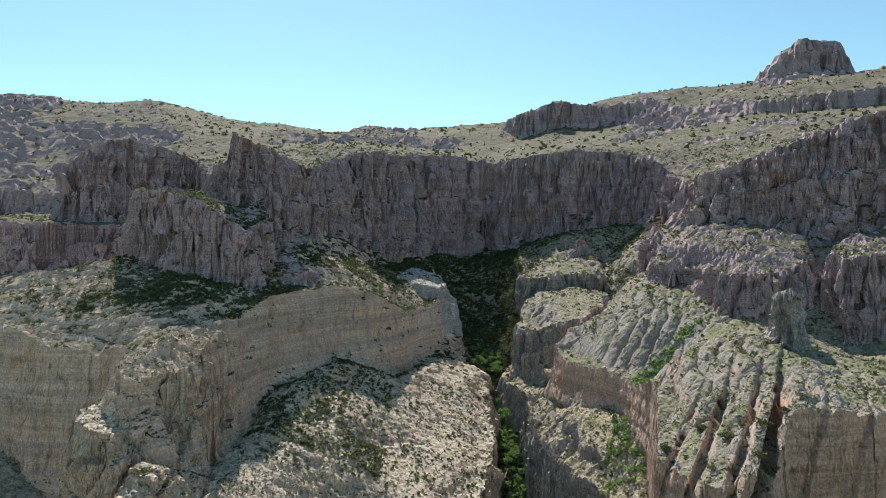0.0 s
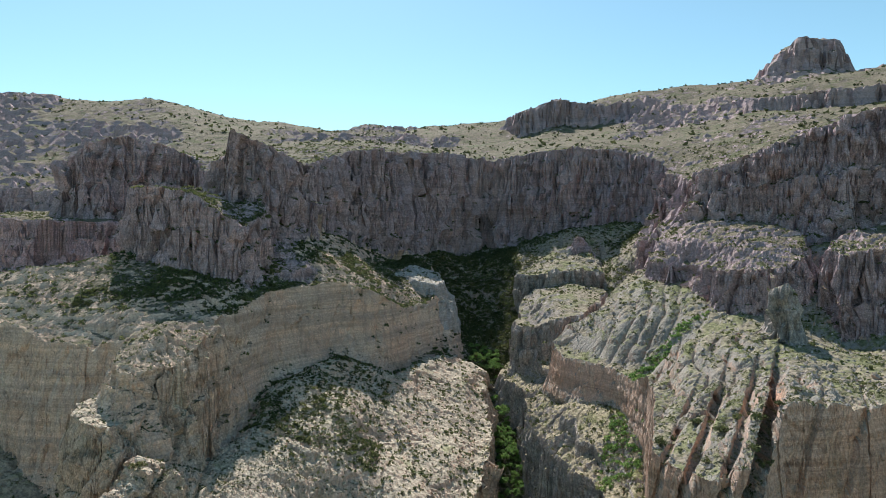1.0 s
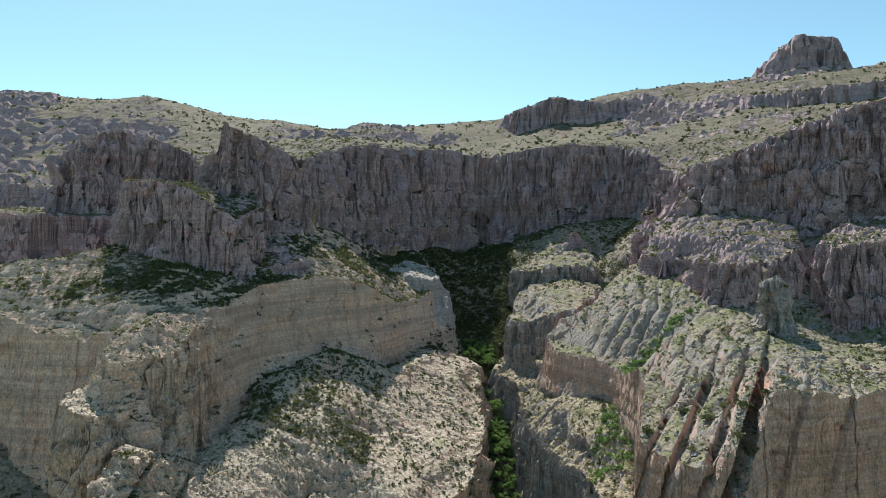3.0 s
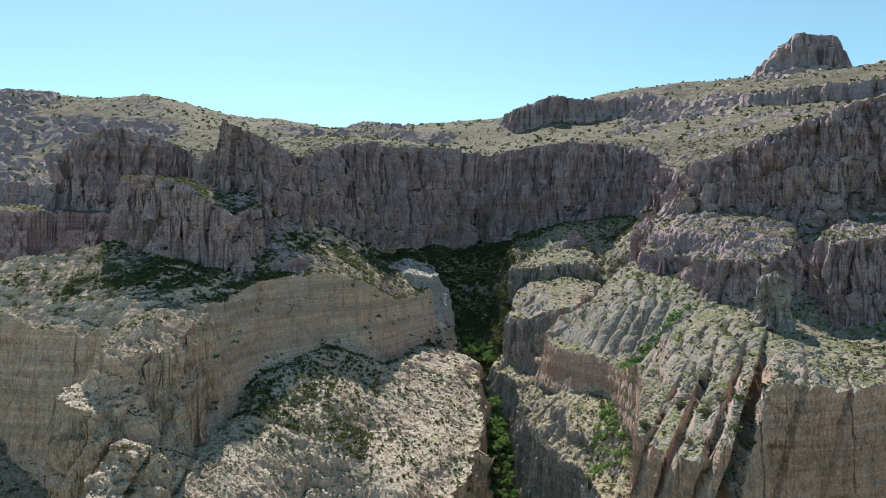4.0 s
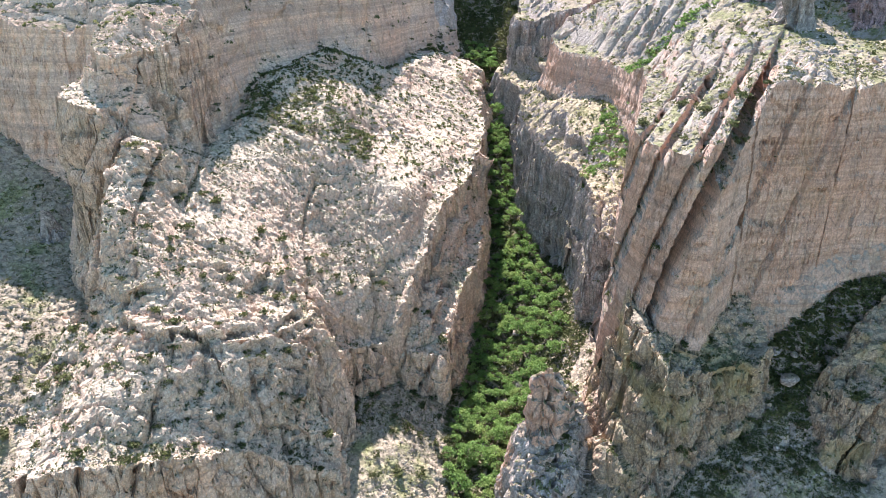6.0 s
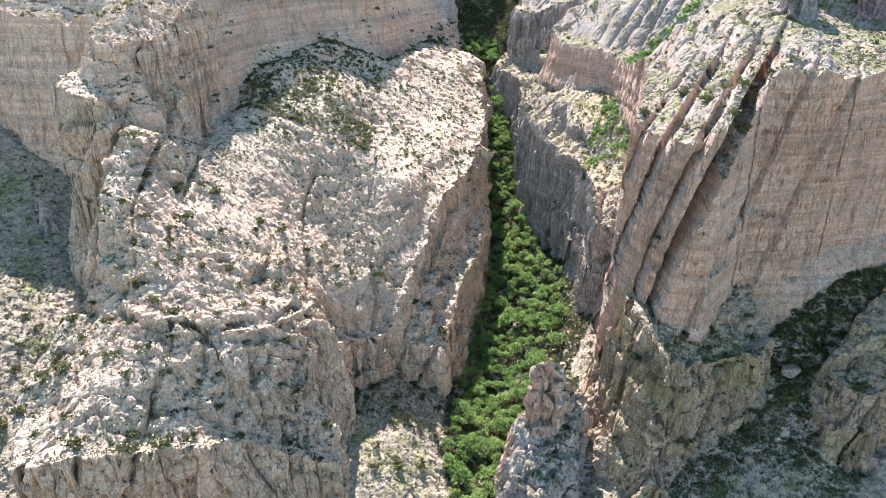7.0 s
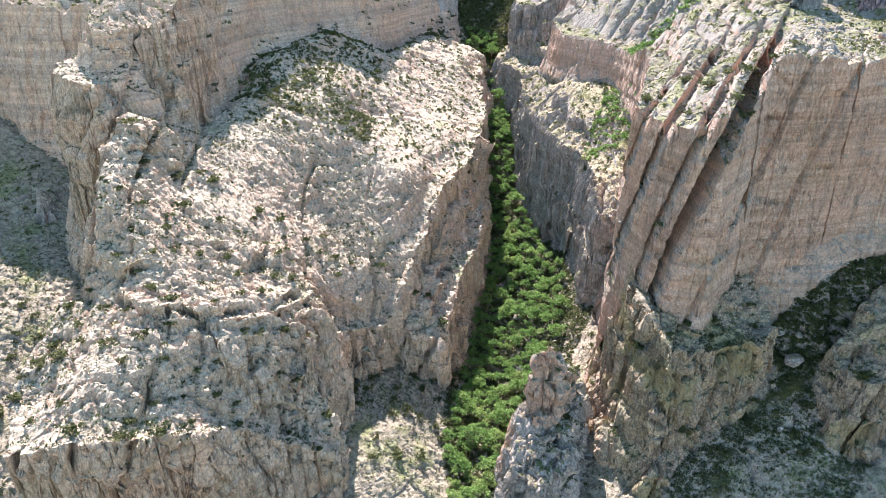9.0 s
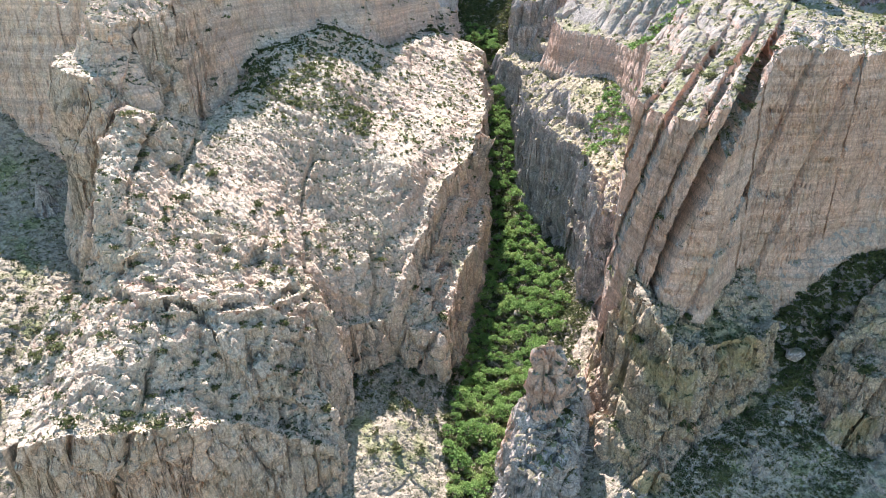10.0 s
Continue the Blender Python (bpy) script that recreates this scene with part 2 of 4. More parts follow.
knob_rim = [
    (154, 512, -12, -34), (158, 488, -19, -40), (172, 448, -22, -46), (184, 416, -23, -49), (200, 402, -22, -50), (222, 400, -20, -50), (240, 410, -12, -45), (252, 440, 0, -10),
    (225, 490, 12, 0), (205, 508, 14, 0), (178, 528, 4, -20),
]
buttress_rim = [(236, 398, -10, -62), (240, 380, -12, -78), (258, 372, -9, -82), (280, 372, -6, -82), (340, 390, 10, -60), (345, 425, 15, 0), (255, 425, 0, -10)]
pinnacle_rim = [(176, 340, -30, -54), (181, 333, -26, -56), (188, 337, -29, -56), (190, 350, -33, -54), (181, 354, -31, -52)]
crown_rim = [
    (-113, 200, -137, -147), (-101, 190, -140, -150), (-88, 189, -141, -151), (-76, 199, -145, -156), (-62, 216, -152, -163), (-53, 233, -157, -167), (-66, 250, -146, -150),
    (-95, 236, -132, -138), (-113, 218, -126, -132),
]
outcrop_rim = [(-40, 562, -34, -44), (-22, 552, -38, -50), (-4, 556, -42, -58), (2, 574, -40, -52), (-4, 600, -33, -42), (-30, 600, -28, -36)]
stub_rim = [(-183, 279, -132, -142), (-181, 277, -131, -142), (-179, 280, -133, -142), (-181, 282, -134, -142)]
spire_rim = [(46, 205, -168, -198), (48, 202, -165, -202), (52, 203, -166, -202), (54, 208, -172, -198), (50, 211, -176, -198)]
spire_small_rim = [(57, 213, -182, -198), (60, 211, -180, -200), (62, 215, -184, -200), (59, 218, -186, -198)]
spire_foot_rim = [(40, 206, -196, -226), (35, 186, -212, -245), (45, 178, -214, -248), (58, 190, -206, -232), (66, 214, -192, -216), (68, 236, -196, -214), (52, 228, -194, -216)]
hill_rim = [
    (114, 1025, 194, 152), (124, 1005, 201, 148), (170, 1000, 208, 148), (225, 1010, 210, 154), (262, 1025, 210, 166), (330, 1070, 232, 212), (330, 1300, 220, 200), (140, 1300, 215, 180), (112, 1060, 192, 165),
]
terrace_rim = [
    (395, 830, 170, 148), (425, 775, 172, 146), (480, 755, 174, 148), (560, 740, 182, 150), (900, 760, 200, 160), (900, 1000, 240, 220), (520, 990, 215, 205), (420, 900, 185, 170),
]
peak_rim = [
    (540, 1090, 292, 262), (545, 1072, 294, 262), (563, 1070, 312, 264), (572, 1062, 322, 266), (596, 1052, 328, 268), (636, 1052, 328, 270), (655, 1070, 318, 274), (662, 1110, 314, 280), (620, 1140, 320, 280), (575, 1120, 318, 275),
]
MASSES = [
    Mass("plateau", plateau_rim, plateau_spots, width=14, scree=0.9, apron=22, broken=0.75, ledges=0.8, steps=1.0, knobs=0.8, rough=1.5, joints=0.6),
    Mass("bench", bench_rim, bench_spots, width=8, scree=1.8, broken=0.25, ledges=0.45, steps=0.6, rough=0.45, joints=0.35),
    Mass("recess", recess_rim, width=8, scree=1.2, broken=0.8, rough=1.1),
    Mass("shelf", shelf_rim, width=6, broken=1.0, apron=4),
    Mass("spur", spur_rim, spur_spots, width=6, scree=2.4, broken=0.8, steps=0.35, knobs=0.6, rough=0.9),
    Mass("nose", nose_rim, [(-130, 305, -46), (-128, 285, -58)], width=6, scree=1.8, apron=4, broken=0.9, steps=0.5, knobs=1.1, rough=0.75, joints=0.5),
    Mass("nose_step", nose_step_rim, width=7, scree=2.5, apron=5, broken=1.2, steps=0.6, knobs=1.2, rough=0.9, joints=0.6),
    Mass("spur_step", spur_step_rim, width=5, scree=2.4, apron=6, broken=0.8, steps=0.8, knobs=1.2),
    Mass("crown", crown_rim, [(-75, 235, -145), (-90, 222, -137)], width=10, broken=1.3, scree=2.5, apron=3, knobs=1.0, rough=1.1, joints=0.7),
    Mass("outcrop", outcrop_rim, width=6, broken=0.5, scree=2.0, apron=5, rough=0.6, joints=0.5),
    Mass("stub", stub_rim, width=2.5, broken=0.1, scree=3, apron=2),
    Mass("block", block_rim, block_spots, width=4.0, scree=3.0, apron=4, broken=0.15, steps=0.3, knobs=0.5, rough=0.26, joints=0.1, ledges=0.1),
    Mass("ledge", ledge_rim, [(88, 372, -124), (98, 345, -131), (80, 410, -116)], width=7, broken=0.7, scree=2.6, steps=0.5),
    Mass("knob_back", knob_back_rim, width=6, broken=0.7, scree=2.5, apron=4, knobs=0.5),
    Mass("knoll", knoll_rim, width=5, broken=0.4, scree=2.0, apron=4),
    Mass("knob_step", knob_step_rim, [(95, 532, -52), (110, 560, -44)], width=8, broken=0.8, scree=2.2, knobs=0.5),
    Mass("knob", knob_rim, [(190, 480, 6), (204, 446, -3), (214, 425, -8)], width=6, rough=0.8),
    Mass("buttress", buttress_rim, width=7),
    Mass("pinnacle", pinnacle_rim, width=5, broken=0.3, scree=2.5, apron=4),
    Mass("spire", spire_rim, width=5, broken=0.25, scree=2.5, apron=4),
    Mass("spire_small", spire_small_rim, width=3.5, broken=0.2, scree=2.5, apron=3),
    Mass("spire_foot", spire_foot_rim, width=5, broken=0.5, scree=2.5, apron=5),
    Mass("rib", rib_rim, width=7, broken=0.9, scree=2.5, apron=5, rough=0.9, joints=0.8),
    Mass("rib_right", rib_right_rim, width=7, broken=1.0, scree=2.5, rough=0.7, joints=0.9),
    Mass("hill", hill_rim, width=12, scree=0.4, broken=1.5),
    Mass("terrace", terrace_rim, width=8, scree=0.4, broken=1.5),
    Mass("peak", peak_rim, width=16, scree=0.5, broken=1.5),
]
floor_spots = [
    (38, 520, -132), (36, 600, -85), (20, 690, -28), (42, 460, -162), (40, 410, -192), (48, 375, -206), (52, 330, -222), (50, 283, -230), (33, 270, -243), (20, 220, -247),
    (30, 150, -264), (-14, 227, -229), (4, 248, -232), (-25, 205, -232), (90, 190, -213), (131, 187, -204), (152, 204, -191), (171, 197, -208), (175, 225, -168), (190, 246, -138), (166, 239, -150),
    (240, 220, -150), (130, 150, -236), (100, 120, -262),
]
floor_spots += [
    (-250, 430, -34), (-330, 440, -36), (-420, 470, -40),
    (-182, 275, -145), (-163, 219, -163), (-240, 270, -135), (-150, 165, -195), (-140, 120, -230), (-300, 200, -170), (0, 0, -330), (0, -500, -345), (-900, 200, -150), (900, 150, -120),
    (0, 1200, -100), (-1500, 1000, -100), (1500, 1000, -100), (-1500, -1200, -120), (1500, -1200, -120), (0, -1500, -250), (0, 4000, -100),
    (126, 640, 5), (185, 640, 10), (193, 560, 6), (60, 680, -18), (105, 600, -45), (-60, 560, -40), (165, 550, -45), (150, 610, -30), (2, 668, -14), (150, 226, -176), (140, 214, -187), (67, 372, -203), (75, 350, -203), (74, 285, -210),
]
FLOOR = Surface(floor_spots)
RIBBED = [n + 1 for n, m in enumerate(MASSES) if m.name in ("block", "ledge")]


# leaning clefts through the cliff block: place across them, half width, depth
CLEFTS = [(-17.0, 1.4, 4.0), (-6.6, 1.9, 7.0), (5.5, 1.7, 6.0), (14.3, 2.6, 13.0), (30.0, 1.2, 2.4), (46.0, 1.2, 2.2)]


def slabs(x, y, across, along, seed):
    """Blocks of rock seen from above: a level for each, a tilt, and the joints between them, -1 to 1."""
    wx, wy = x + 0.45 * across * noise2(x / across, y / across, seed), y + 0.45 * along * noise2(x / across, y / across, seed + 1)
    f1, f2, who = cells2(wx / across, wy / along, seed + 2)
    return 1.6 * (who - 0.5) + 0.5 * (0.5 - f1), np.clip(1 - (f2 - f1) / 0.22, 0, 1)


def terrain(x, y):
    """Height of the land and the number of the rock mass that it belongs to (0: the canyon's floor)."""
    wx, wy = x + 5 * noise2(x / 16, y / 16, 5), y + 5 * noise2(x / 16, y / 16, 6)
    f1, f2, who = cells2(wx / 21, wy / 21, 3)
    crack = 1.6 * np.clip(1 - (f2 - f1) / 0.14, 0, 1) * (who > 0.3) + 2.0 * (who - 0.5)
    g1, g2, gw = cells2(wx / 8, wy / 8, 9)
    crack = crack + (1 - 0.6 * ramp(np.hypot(x, y), 400, 520)) * (0.7 * np.clip(1 - (g2 - g1) / 0.2, 0, 1) * (gw > 0.4) + 0.9 * (gw - 0.5))
    crack = crack + 2.4 * noise2(x / 45, y / 45, 11) + 1.2 * noise2(x / 18, y / 18, 12)
    b1, b2, bw = cells2((x + 9 * noise2(x / 30, y / 30, 13)) / 38, (y + 9 * noise2(x / 30, y / 30, 14)) / 38, 15)
    crack = crack + ramp(np.hypot(x, y), 400, 520) * (11.0 * (bw - 0.5) + 5.0 * np.clip(1 - (b2 - b1) / 0.16, 0, 1))
    z = FLOOR(x, y) + 1.6 * fbm2(x / 30, y / 30, 4, 40)
    kind = np.zeros(x.shape, int)
    stepped, knobs = np.full(x.shape, 0.2), np.full(x.shape, 0.5)
    for n, m in enumerate(MASSES):
        h = m.height(x, y, crack, z)
        up = h > z
        z, kind = np.where(up, h, z), np.where(up, n + 1, kind)
        stepped, knobs = np.where(up, m.steps, stepped), np.where(up, m.knobs, knobs)
    far = ramp(np.hypot(x, y), 600, 1000)
    # ledges that follow the bedding
    lift = 6.0 + 9.0 * far
    bed = z / lift + 1.6 * noise2(x / 40, y / 40, 21) + 0.7 * noise2(x / 13, y / 13, 22)
    part = bed - np.floor(bed)
    z = z + stepped * lift * (0.35 + 0.7 * far) * (ramp(part, 0.36, 0.64) - part) * ramp(noise2(x / (30 + 50 * far), y / (30 + 50 * far), 23), -0.1, 0.5)
    # outcrops of jointed slabs, with soil between
    rock = ramp(noise2(x / 24, y / 24, 31) + 0.5 * noise2(x / 9, y / 9, 32), -0.35, 0.25)
    near = 1 - ramp(np.hypot(x, y), 380, 620)
    level, joint = slabs(x, y, 11.0, 7.0, 33)
    knobs = knobs * (1 - 0.4 * far)
    z = z + knobs * (0.35 + 0.65 * rock) * (1.7 * level - 0.9 * joint)
    level, joint = slabs(x, y, 4.2, 3.2, 66)
    z = z + knobs * rock * near * (0.75 * level - 0.55 * joint) + 0.6 * knobs * fbm2(x / 26, y / 26, 3, 34)
    z = z + far * 9 * fbm2(x / 130, y / 130, 4, 35)
    # parallel ribs of jointed rock on the cliff block and the ledge below it
    ribbed = np.isin(kind, RIBBED) * np.where(kind == RIBBED[0], ramp(z, -90, -80), 1.0) * ramp(noise2(x / 30, y / 30, 36) + 0.3, -0.4, 0.3) * (1 - ramp(y, 440, 500)) * (1 - ramp(x, 150, 190))
    across = (0.90 * x - 0.43 * y) / 11.0 + 0.7 * noise2(x / 34, y / 34, 37) + 0.12 * noise2(x / 8, y / 8, 39)
    along = (0.43 * x + 0.90 * y) / 26 + 0.5 * noise2(x / 12, y / 12, 38) + 3.7 * unit(hashed(np.floor(across), seed=41))
    groove = np.abs(np.sin(math.pi * across)) ** 0.5
    notch = np.abs(np.sin(math.pi * along)) ** 0.2
    z = z + ribbed * (4.2 * (groove * notch - 0.66) + 2.6 * (unit(hashed(np.floor(across), np.floor(along), seed=42)) - 0.5))
    side = 0.88 * x - 0.47 * y - 0.244 * z + 1.3 * noise2(x / 16, y / 16, 65)
    for place, half, deep in CLEFTS:
        z = z - (kind == RIBBED[0]) * ramp(z, -110, -88) * (1 - ramp(y, 265, 320)) * 0.75 * deep * np.clip(1.2 - np.abs(side - place) / half, 0, 1)
    return z, kind


def target_length(x, y):
    """How long the edges of the land's mesh may be: fine in the canyon ahead, coarse far off and behind."""
    r = np.hypot(x, y) + 20
    k = DETAIL * (1 + 0.8 * ramp(r, 480, 1000))
    ahead = np.abs(np.arctan2(x, y)) < np.where(r < 420, 0.85, 0.68)
    return np.where(ahead & (y > 90), np.maximum(k * r, 0.45), np.maximum(0.06 * r, 6.0))


def build_land():
    """Splits a coarse grid until every edge, measured along the slope, is short enough. Returns points, triangles and kinds."""
    gx, gy = np.meshgrid(np.linspace(-3200, 3200, 81), np.linspace(-1500, 4600, 77), indexing="ij")
    x, y = gx.ravel(), gy.ravel()
    nx, ny = gx.shape
    i, j = np.meshgrid(np.arange(nx - 1), np.arange(ny - 1), indexing="ij")
    a, b, c, d = (i * ny + j).ravel(), ((i + 1) * ny + j).ravel(), ((i + 1) * ny + j + 1).ravel(), (i * ny + j + 1).ravel()
    tri = np.concatenate([np.stack([a, b, c], 1), np.stack([a, c, d], 1)])
    z, kind = terrain(x, y)
    for _ in range(18):
        e = np.concatenate([tri[:, [0, 1]], tri[:, [1, 2]], tri[:, [2, 0]]])
        key = e.min(1).astype(np.int64) * (len(x) + 1) + e.max(1)
        uniq, inverse = np.unique(key, return_inverse=True)
        p, q = uniq // (len(x) + 1), uniq % (len(x) + 1)
        mx, my = (x[p] + x[q]) / 2, (y[p] + y[q]) / 2
        flat = np.hypot(x[p] - x[q], y[p] - y[q])
        pts = np.stack([x, y, z], 1)
        n = normals_of(pts, tri)
        view = -(n * (pts - (8.0, 0.0, -12.0))).sum(1) / np.linalg.norm(pts - (8.0, 0.0, -12.0), axis=1)
        below = -z / np.maximum(y, 1.0) > 1.22
        slack = np.where((view < -0.08) | below, 3.5, np.clip(0.28 / np.maximum(view, 0.1), 1.0, 2.2))
        slack = np.where(flat > 14, 1.0, np.minimum(slack[p], slack[q]))
        long = np.sqrt(flat**2 + (0.6 * (z[p] - z[q])) ** 2) > target_length(mx, my) * slack
        long &= flat > 0.06
        if not long.any():
            break
        mid = np.full(len(uniq), -1)
        mid[long] = len(x) + np.arange(long.sum())
        nz, nk = terrain(mx[long], my[long])
        x, y, z, kind = np.r_[x, mx[long]], np.r_[y, my[long]], np.r_[z, nz], np.r_[kind, nk]
        m = mid[inverse].reshape(3, -1).T
        n = (m >= 0).sum(1)
        out = [tri[n == 0]]
        for r in range(3):
            t, k = np.roll(tri, -r, 1), np.roll(m, -r, 1)
            s = (n == 1) & (k[:, 0] >= 0)
            out += [np.stack([t[s, 0], k[s, 0], t[s, 2]], 1), np.stack([k[s, 0], t[s, 1], t[s, 2]], 1)]
            s = (n == 2) & (k[:, 2] < 0)
            out += [np.stack([k[s, 0], t[s, 1], k[s, 1]], 1), np.stack([t[s, 0], k[s, 0], k[s, 1]], 1), np.stack([t[s, 0], k[s, 1], t[s, 2]], 1)]
        s = n == 3
        t, k = tri[s], m[s]
        out += [np.stack([t[:, 0], k[:, 0], k[:, 2]], 1), np.stack([k[:, 0], t[:, 1], k[:, 1]], 1), np.stack([k[:, 2], k[:, 1], t[:, 2]], 1), k]
        tri = np.concatenate(out)
    return np.stack([x, y, z], 1), tri, kind


def normals_of(p, tri):
    n = np.cross(p[tri[:, 1]] - p[tri[:, 0]], p[tri[:, 2]] - p[tri[:, 0]])
    out = np.zeros_like(p)
    for k in range(3):
        for c in range(3):
            out[:, c] += np.bincount(tri[:, k], n[:, c], len(p))
    return out / (np.linalg.norm(out, axis=1, keepdims=True) + 1e-9)


def mesh_from(name, p, tri):
    me = bpy.data.meshes.new(name)
    me.vertices.add(len(p))
    me.vertices.foreach_set("co", np.ascontiguousarray(p, np.float32).ravel())
    me.loops.add(len(tri) * 3)
    me.loops.foreach_set("vertex_index", np.ascontiguousarray(tri, np.int32).ravel())
    me.polygons.add(len(tri))
    me.polygons.foreach_set("loop_start", np.arange(0, len(tri) * 3, 3, dtype=np.int32))
    me.update(calc_edges=True)
    me.polygons.foreach_set("use_smooth", np.zeros(len(tri), bool))
    return me


DETAIL = 0.0049
LAND, TRIS, KINDS = build_land()
NORMALS = normals_of(LAND, TRIS)


def weather(p, n, rough, jointed, cleft):
    """Broken rock: tilted blocks and joints pushed along the normal, more on walls than on flats."""
    x, y, z = p.T
    steep = ramp(1 - n[:, 2], 0.15, 0.5)
    r = np.hypot(x, y)
    size = 1 + 0.5 * ramp(r, 350, 700)
    coarse = ramp(r, 300, 600)
    bx, by = x + 3 * noise3(x / 14, y / 14, z / 14, 56), y + 3 * noise3(x / 14, y / 14, z / 14, 57)
    f1, f2, w, t = cells3(bx / 15, by / 15, z / 24, 50)
    broad = 3.0 * (w - 0.5) + 5.0 * t - 1.2 * np.clip(1 - (f2 - f1) / 0.14, 0, 1) + 2.6 * noise3(x / 34, y / 34, z / 30, 58)
    f1, f2, w, t = cells3(bx / 5.5, by / 5.5, z / 8.0, 51)
    push = 1.2 * (w - 0.5) + 2.4 * t - 0.8 * np.clip(1 - (f2 - f1) / 0.22, 0, 1)
    f1, f2, w, t = cells3(x / 2.2, y / 2.2, z / 2.8, 52)
    push = push + (1 - 0.8 * coarse) * (0.5 * (w - 0.5) + 0.8 * t - 0.3 * np.clip(1 - (f2 - f1) / 0.3, 0, 1))
    bed = noise3(x / 60, y / 60, z / 2.4, 53) + 0.6 * noise3(x / 30, y / 30, z / 1.0, 54)
    push = push * (0.12 + 0.88 * steep) * rough + (0.45 * bed + broad * rough) * steep
    joint = (0.82 * x + 0.2 * y - 0.25 * z) / 15 + 0.35 * noise3(x / 26, y / 26, z / 40, 59)
    number = np.round(joint)
    split = np.clip(1 - np.abs(joint - number) / (0.09 + 0.12 * coarse), 0, 1) * (unit(hashed(number, seed=60)) > 0.25)
    joint = (0.55 * x - 0.75 * y - 0.1 * z) / 9 + 0.5 * noise3(x / 18, y / 18, z / 30, 63)
    number = np.round(joint)
    minor = np.clip(1 - np.abs(joint - number) / (0.12 + 0.15 * coarse), 0, 1) * (unit(hashed(number, seed=64)) > 0.45)
    push = push - (5.0 * split + 0.8 * minor) * steep * jointed
    across = 0.88 * x - 0.47 * y - 0.244 * z + 1.3 * noise3(x / 16, y / 16, z / 16, 65) + 0.5 * noise3(x / 4, y / 4, z / 4, 67)
    inward = np.zeros(len(x))
    for place, half, deep in CLEFTS:
        inward = inward + cleft * deep * np.clip(1.25 - np.abs(across - place) / half, 0, 1) * (0.3 + 0.7 * steep)
    push = push + 0.22 * noise3(x / 1.4, y / 1.4, z / 1.4, 55)
    return p + n * (push * size)[:, None] + inward[:, None] * np.array((0.1, 0.99, -0.1))


def softened(n, tri, rounds):
    """Normals averaged over their neighbours."""
    for _ in range(rounds):
        mean = n[tri].sum(1)
        n = n.copy()
        for k in range(3):
            for c in range(3):
                n[:, c] += np.bincount(tri[:, k], mean[:, c], len(n))
        n /= np.linalg.norm(n, axis=1, keepdims=True) + 1e-9
    return n


ROUGH = np.array([1.0] + [m.rough for m in MASSES])
JOINTS = np.array([1.0] + [m.joints for m in MASSES])
CLEFT = np.array([0.0] + [float(m.name == "block") for m in MASSES])
LAND = weather(LAND, softened(NORMALS, TRIS, 10), ROUGH[KINDS], JOINTS[KINDS], CLEFT[KINDS])
print("land", len(LAND), len(TRIS))


# ---- materials ----
def material(name):
    m = bpy.data.materials.new(name)
    m.use_nodes = True
    nt = m.node_tree
    return m, nt, nt.nodes["Principled BSDF"], nt.links.new


def tex(nt, kind, scale, detail=4, stretch=(1, 1, 1), rough=0.6, distortion=0.0):
    """A noise or cell texture laid in world metres."""
    geo = nt.nodes.new("ShaderNodeNewGeometry")
    mp = nt.nodes.new("ShaderNodeMapping")
    mp.inputs["Scale"].default_value = stretch
    nt.links.new(geo.outputs["Position"], mp.inputs["Vector"])
    t = nt.nodes.new("ShaderNodeTexNoise" if kind == "noise" else "ShaderNodeTexVoronoi")
    t.inputs["Scale"].default_value = scale
    if kind == "noise":
        t.inputs["Detail"].default_value, t.inputs["Roughness"].default_value, t.inputs["Distortion"].default_value = detail, rough, distortion
    else:
        t.feature = "DISTANCE_TO_EDGE"
    nt.links.new(mp.outputs[0], t.inputs["Vector"])
    return t.outputs[0]


def spread(nt, value, low, high, to_low=0.0, to_high=1.0):
    n = nt.nodes.new("ShaderNodeMapRange")
    n.interpolation_type = "SMOOTHSTEP"
    for k, v in zip(("From Min", "From Max", "To Min", "To Max"), (low, high, to_low, to_high)):
        n.inputs[k].default_value = v
    nt.links.new(value, n.inputs["Value"])
    return n.outputs[0]


def times(nt, a, b, op="MULTIPLY"):
    n = nt.nodes.new("ShaderNodeMath")
    n.operation = op
    for k, v in enumerate((a, b)):
        if isinstance(v, (int, float)):
            n.inputs[k].default_value = v
        else:
            nt.links.new(v, n.inputs[k])
    return n.outputs[0]


def mix(nt, fac, a, b, blend="MIX"):
    n = nt.nodes.new("ShaderNodeMix")
    n.data_type, n.blend_type = "RGBA", blend
    for k, v in ((0, fac), (6, a), (7, b)):
        if isinstance(v, tuple):
            n.inputs[k].default_value = (*v, 1)
        elif isinstance(v, (int, float)):
            n.inputs[k].default_value = v
        else:
            nt.links.new(v, n.inputs[k])
    return n.outputs[2]


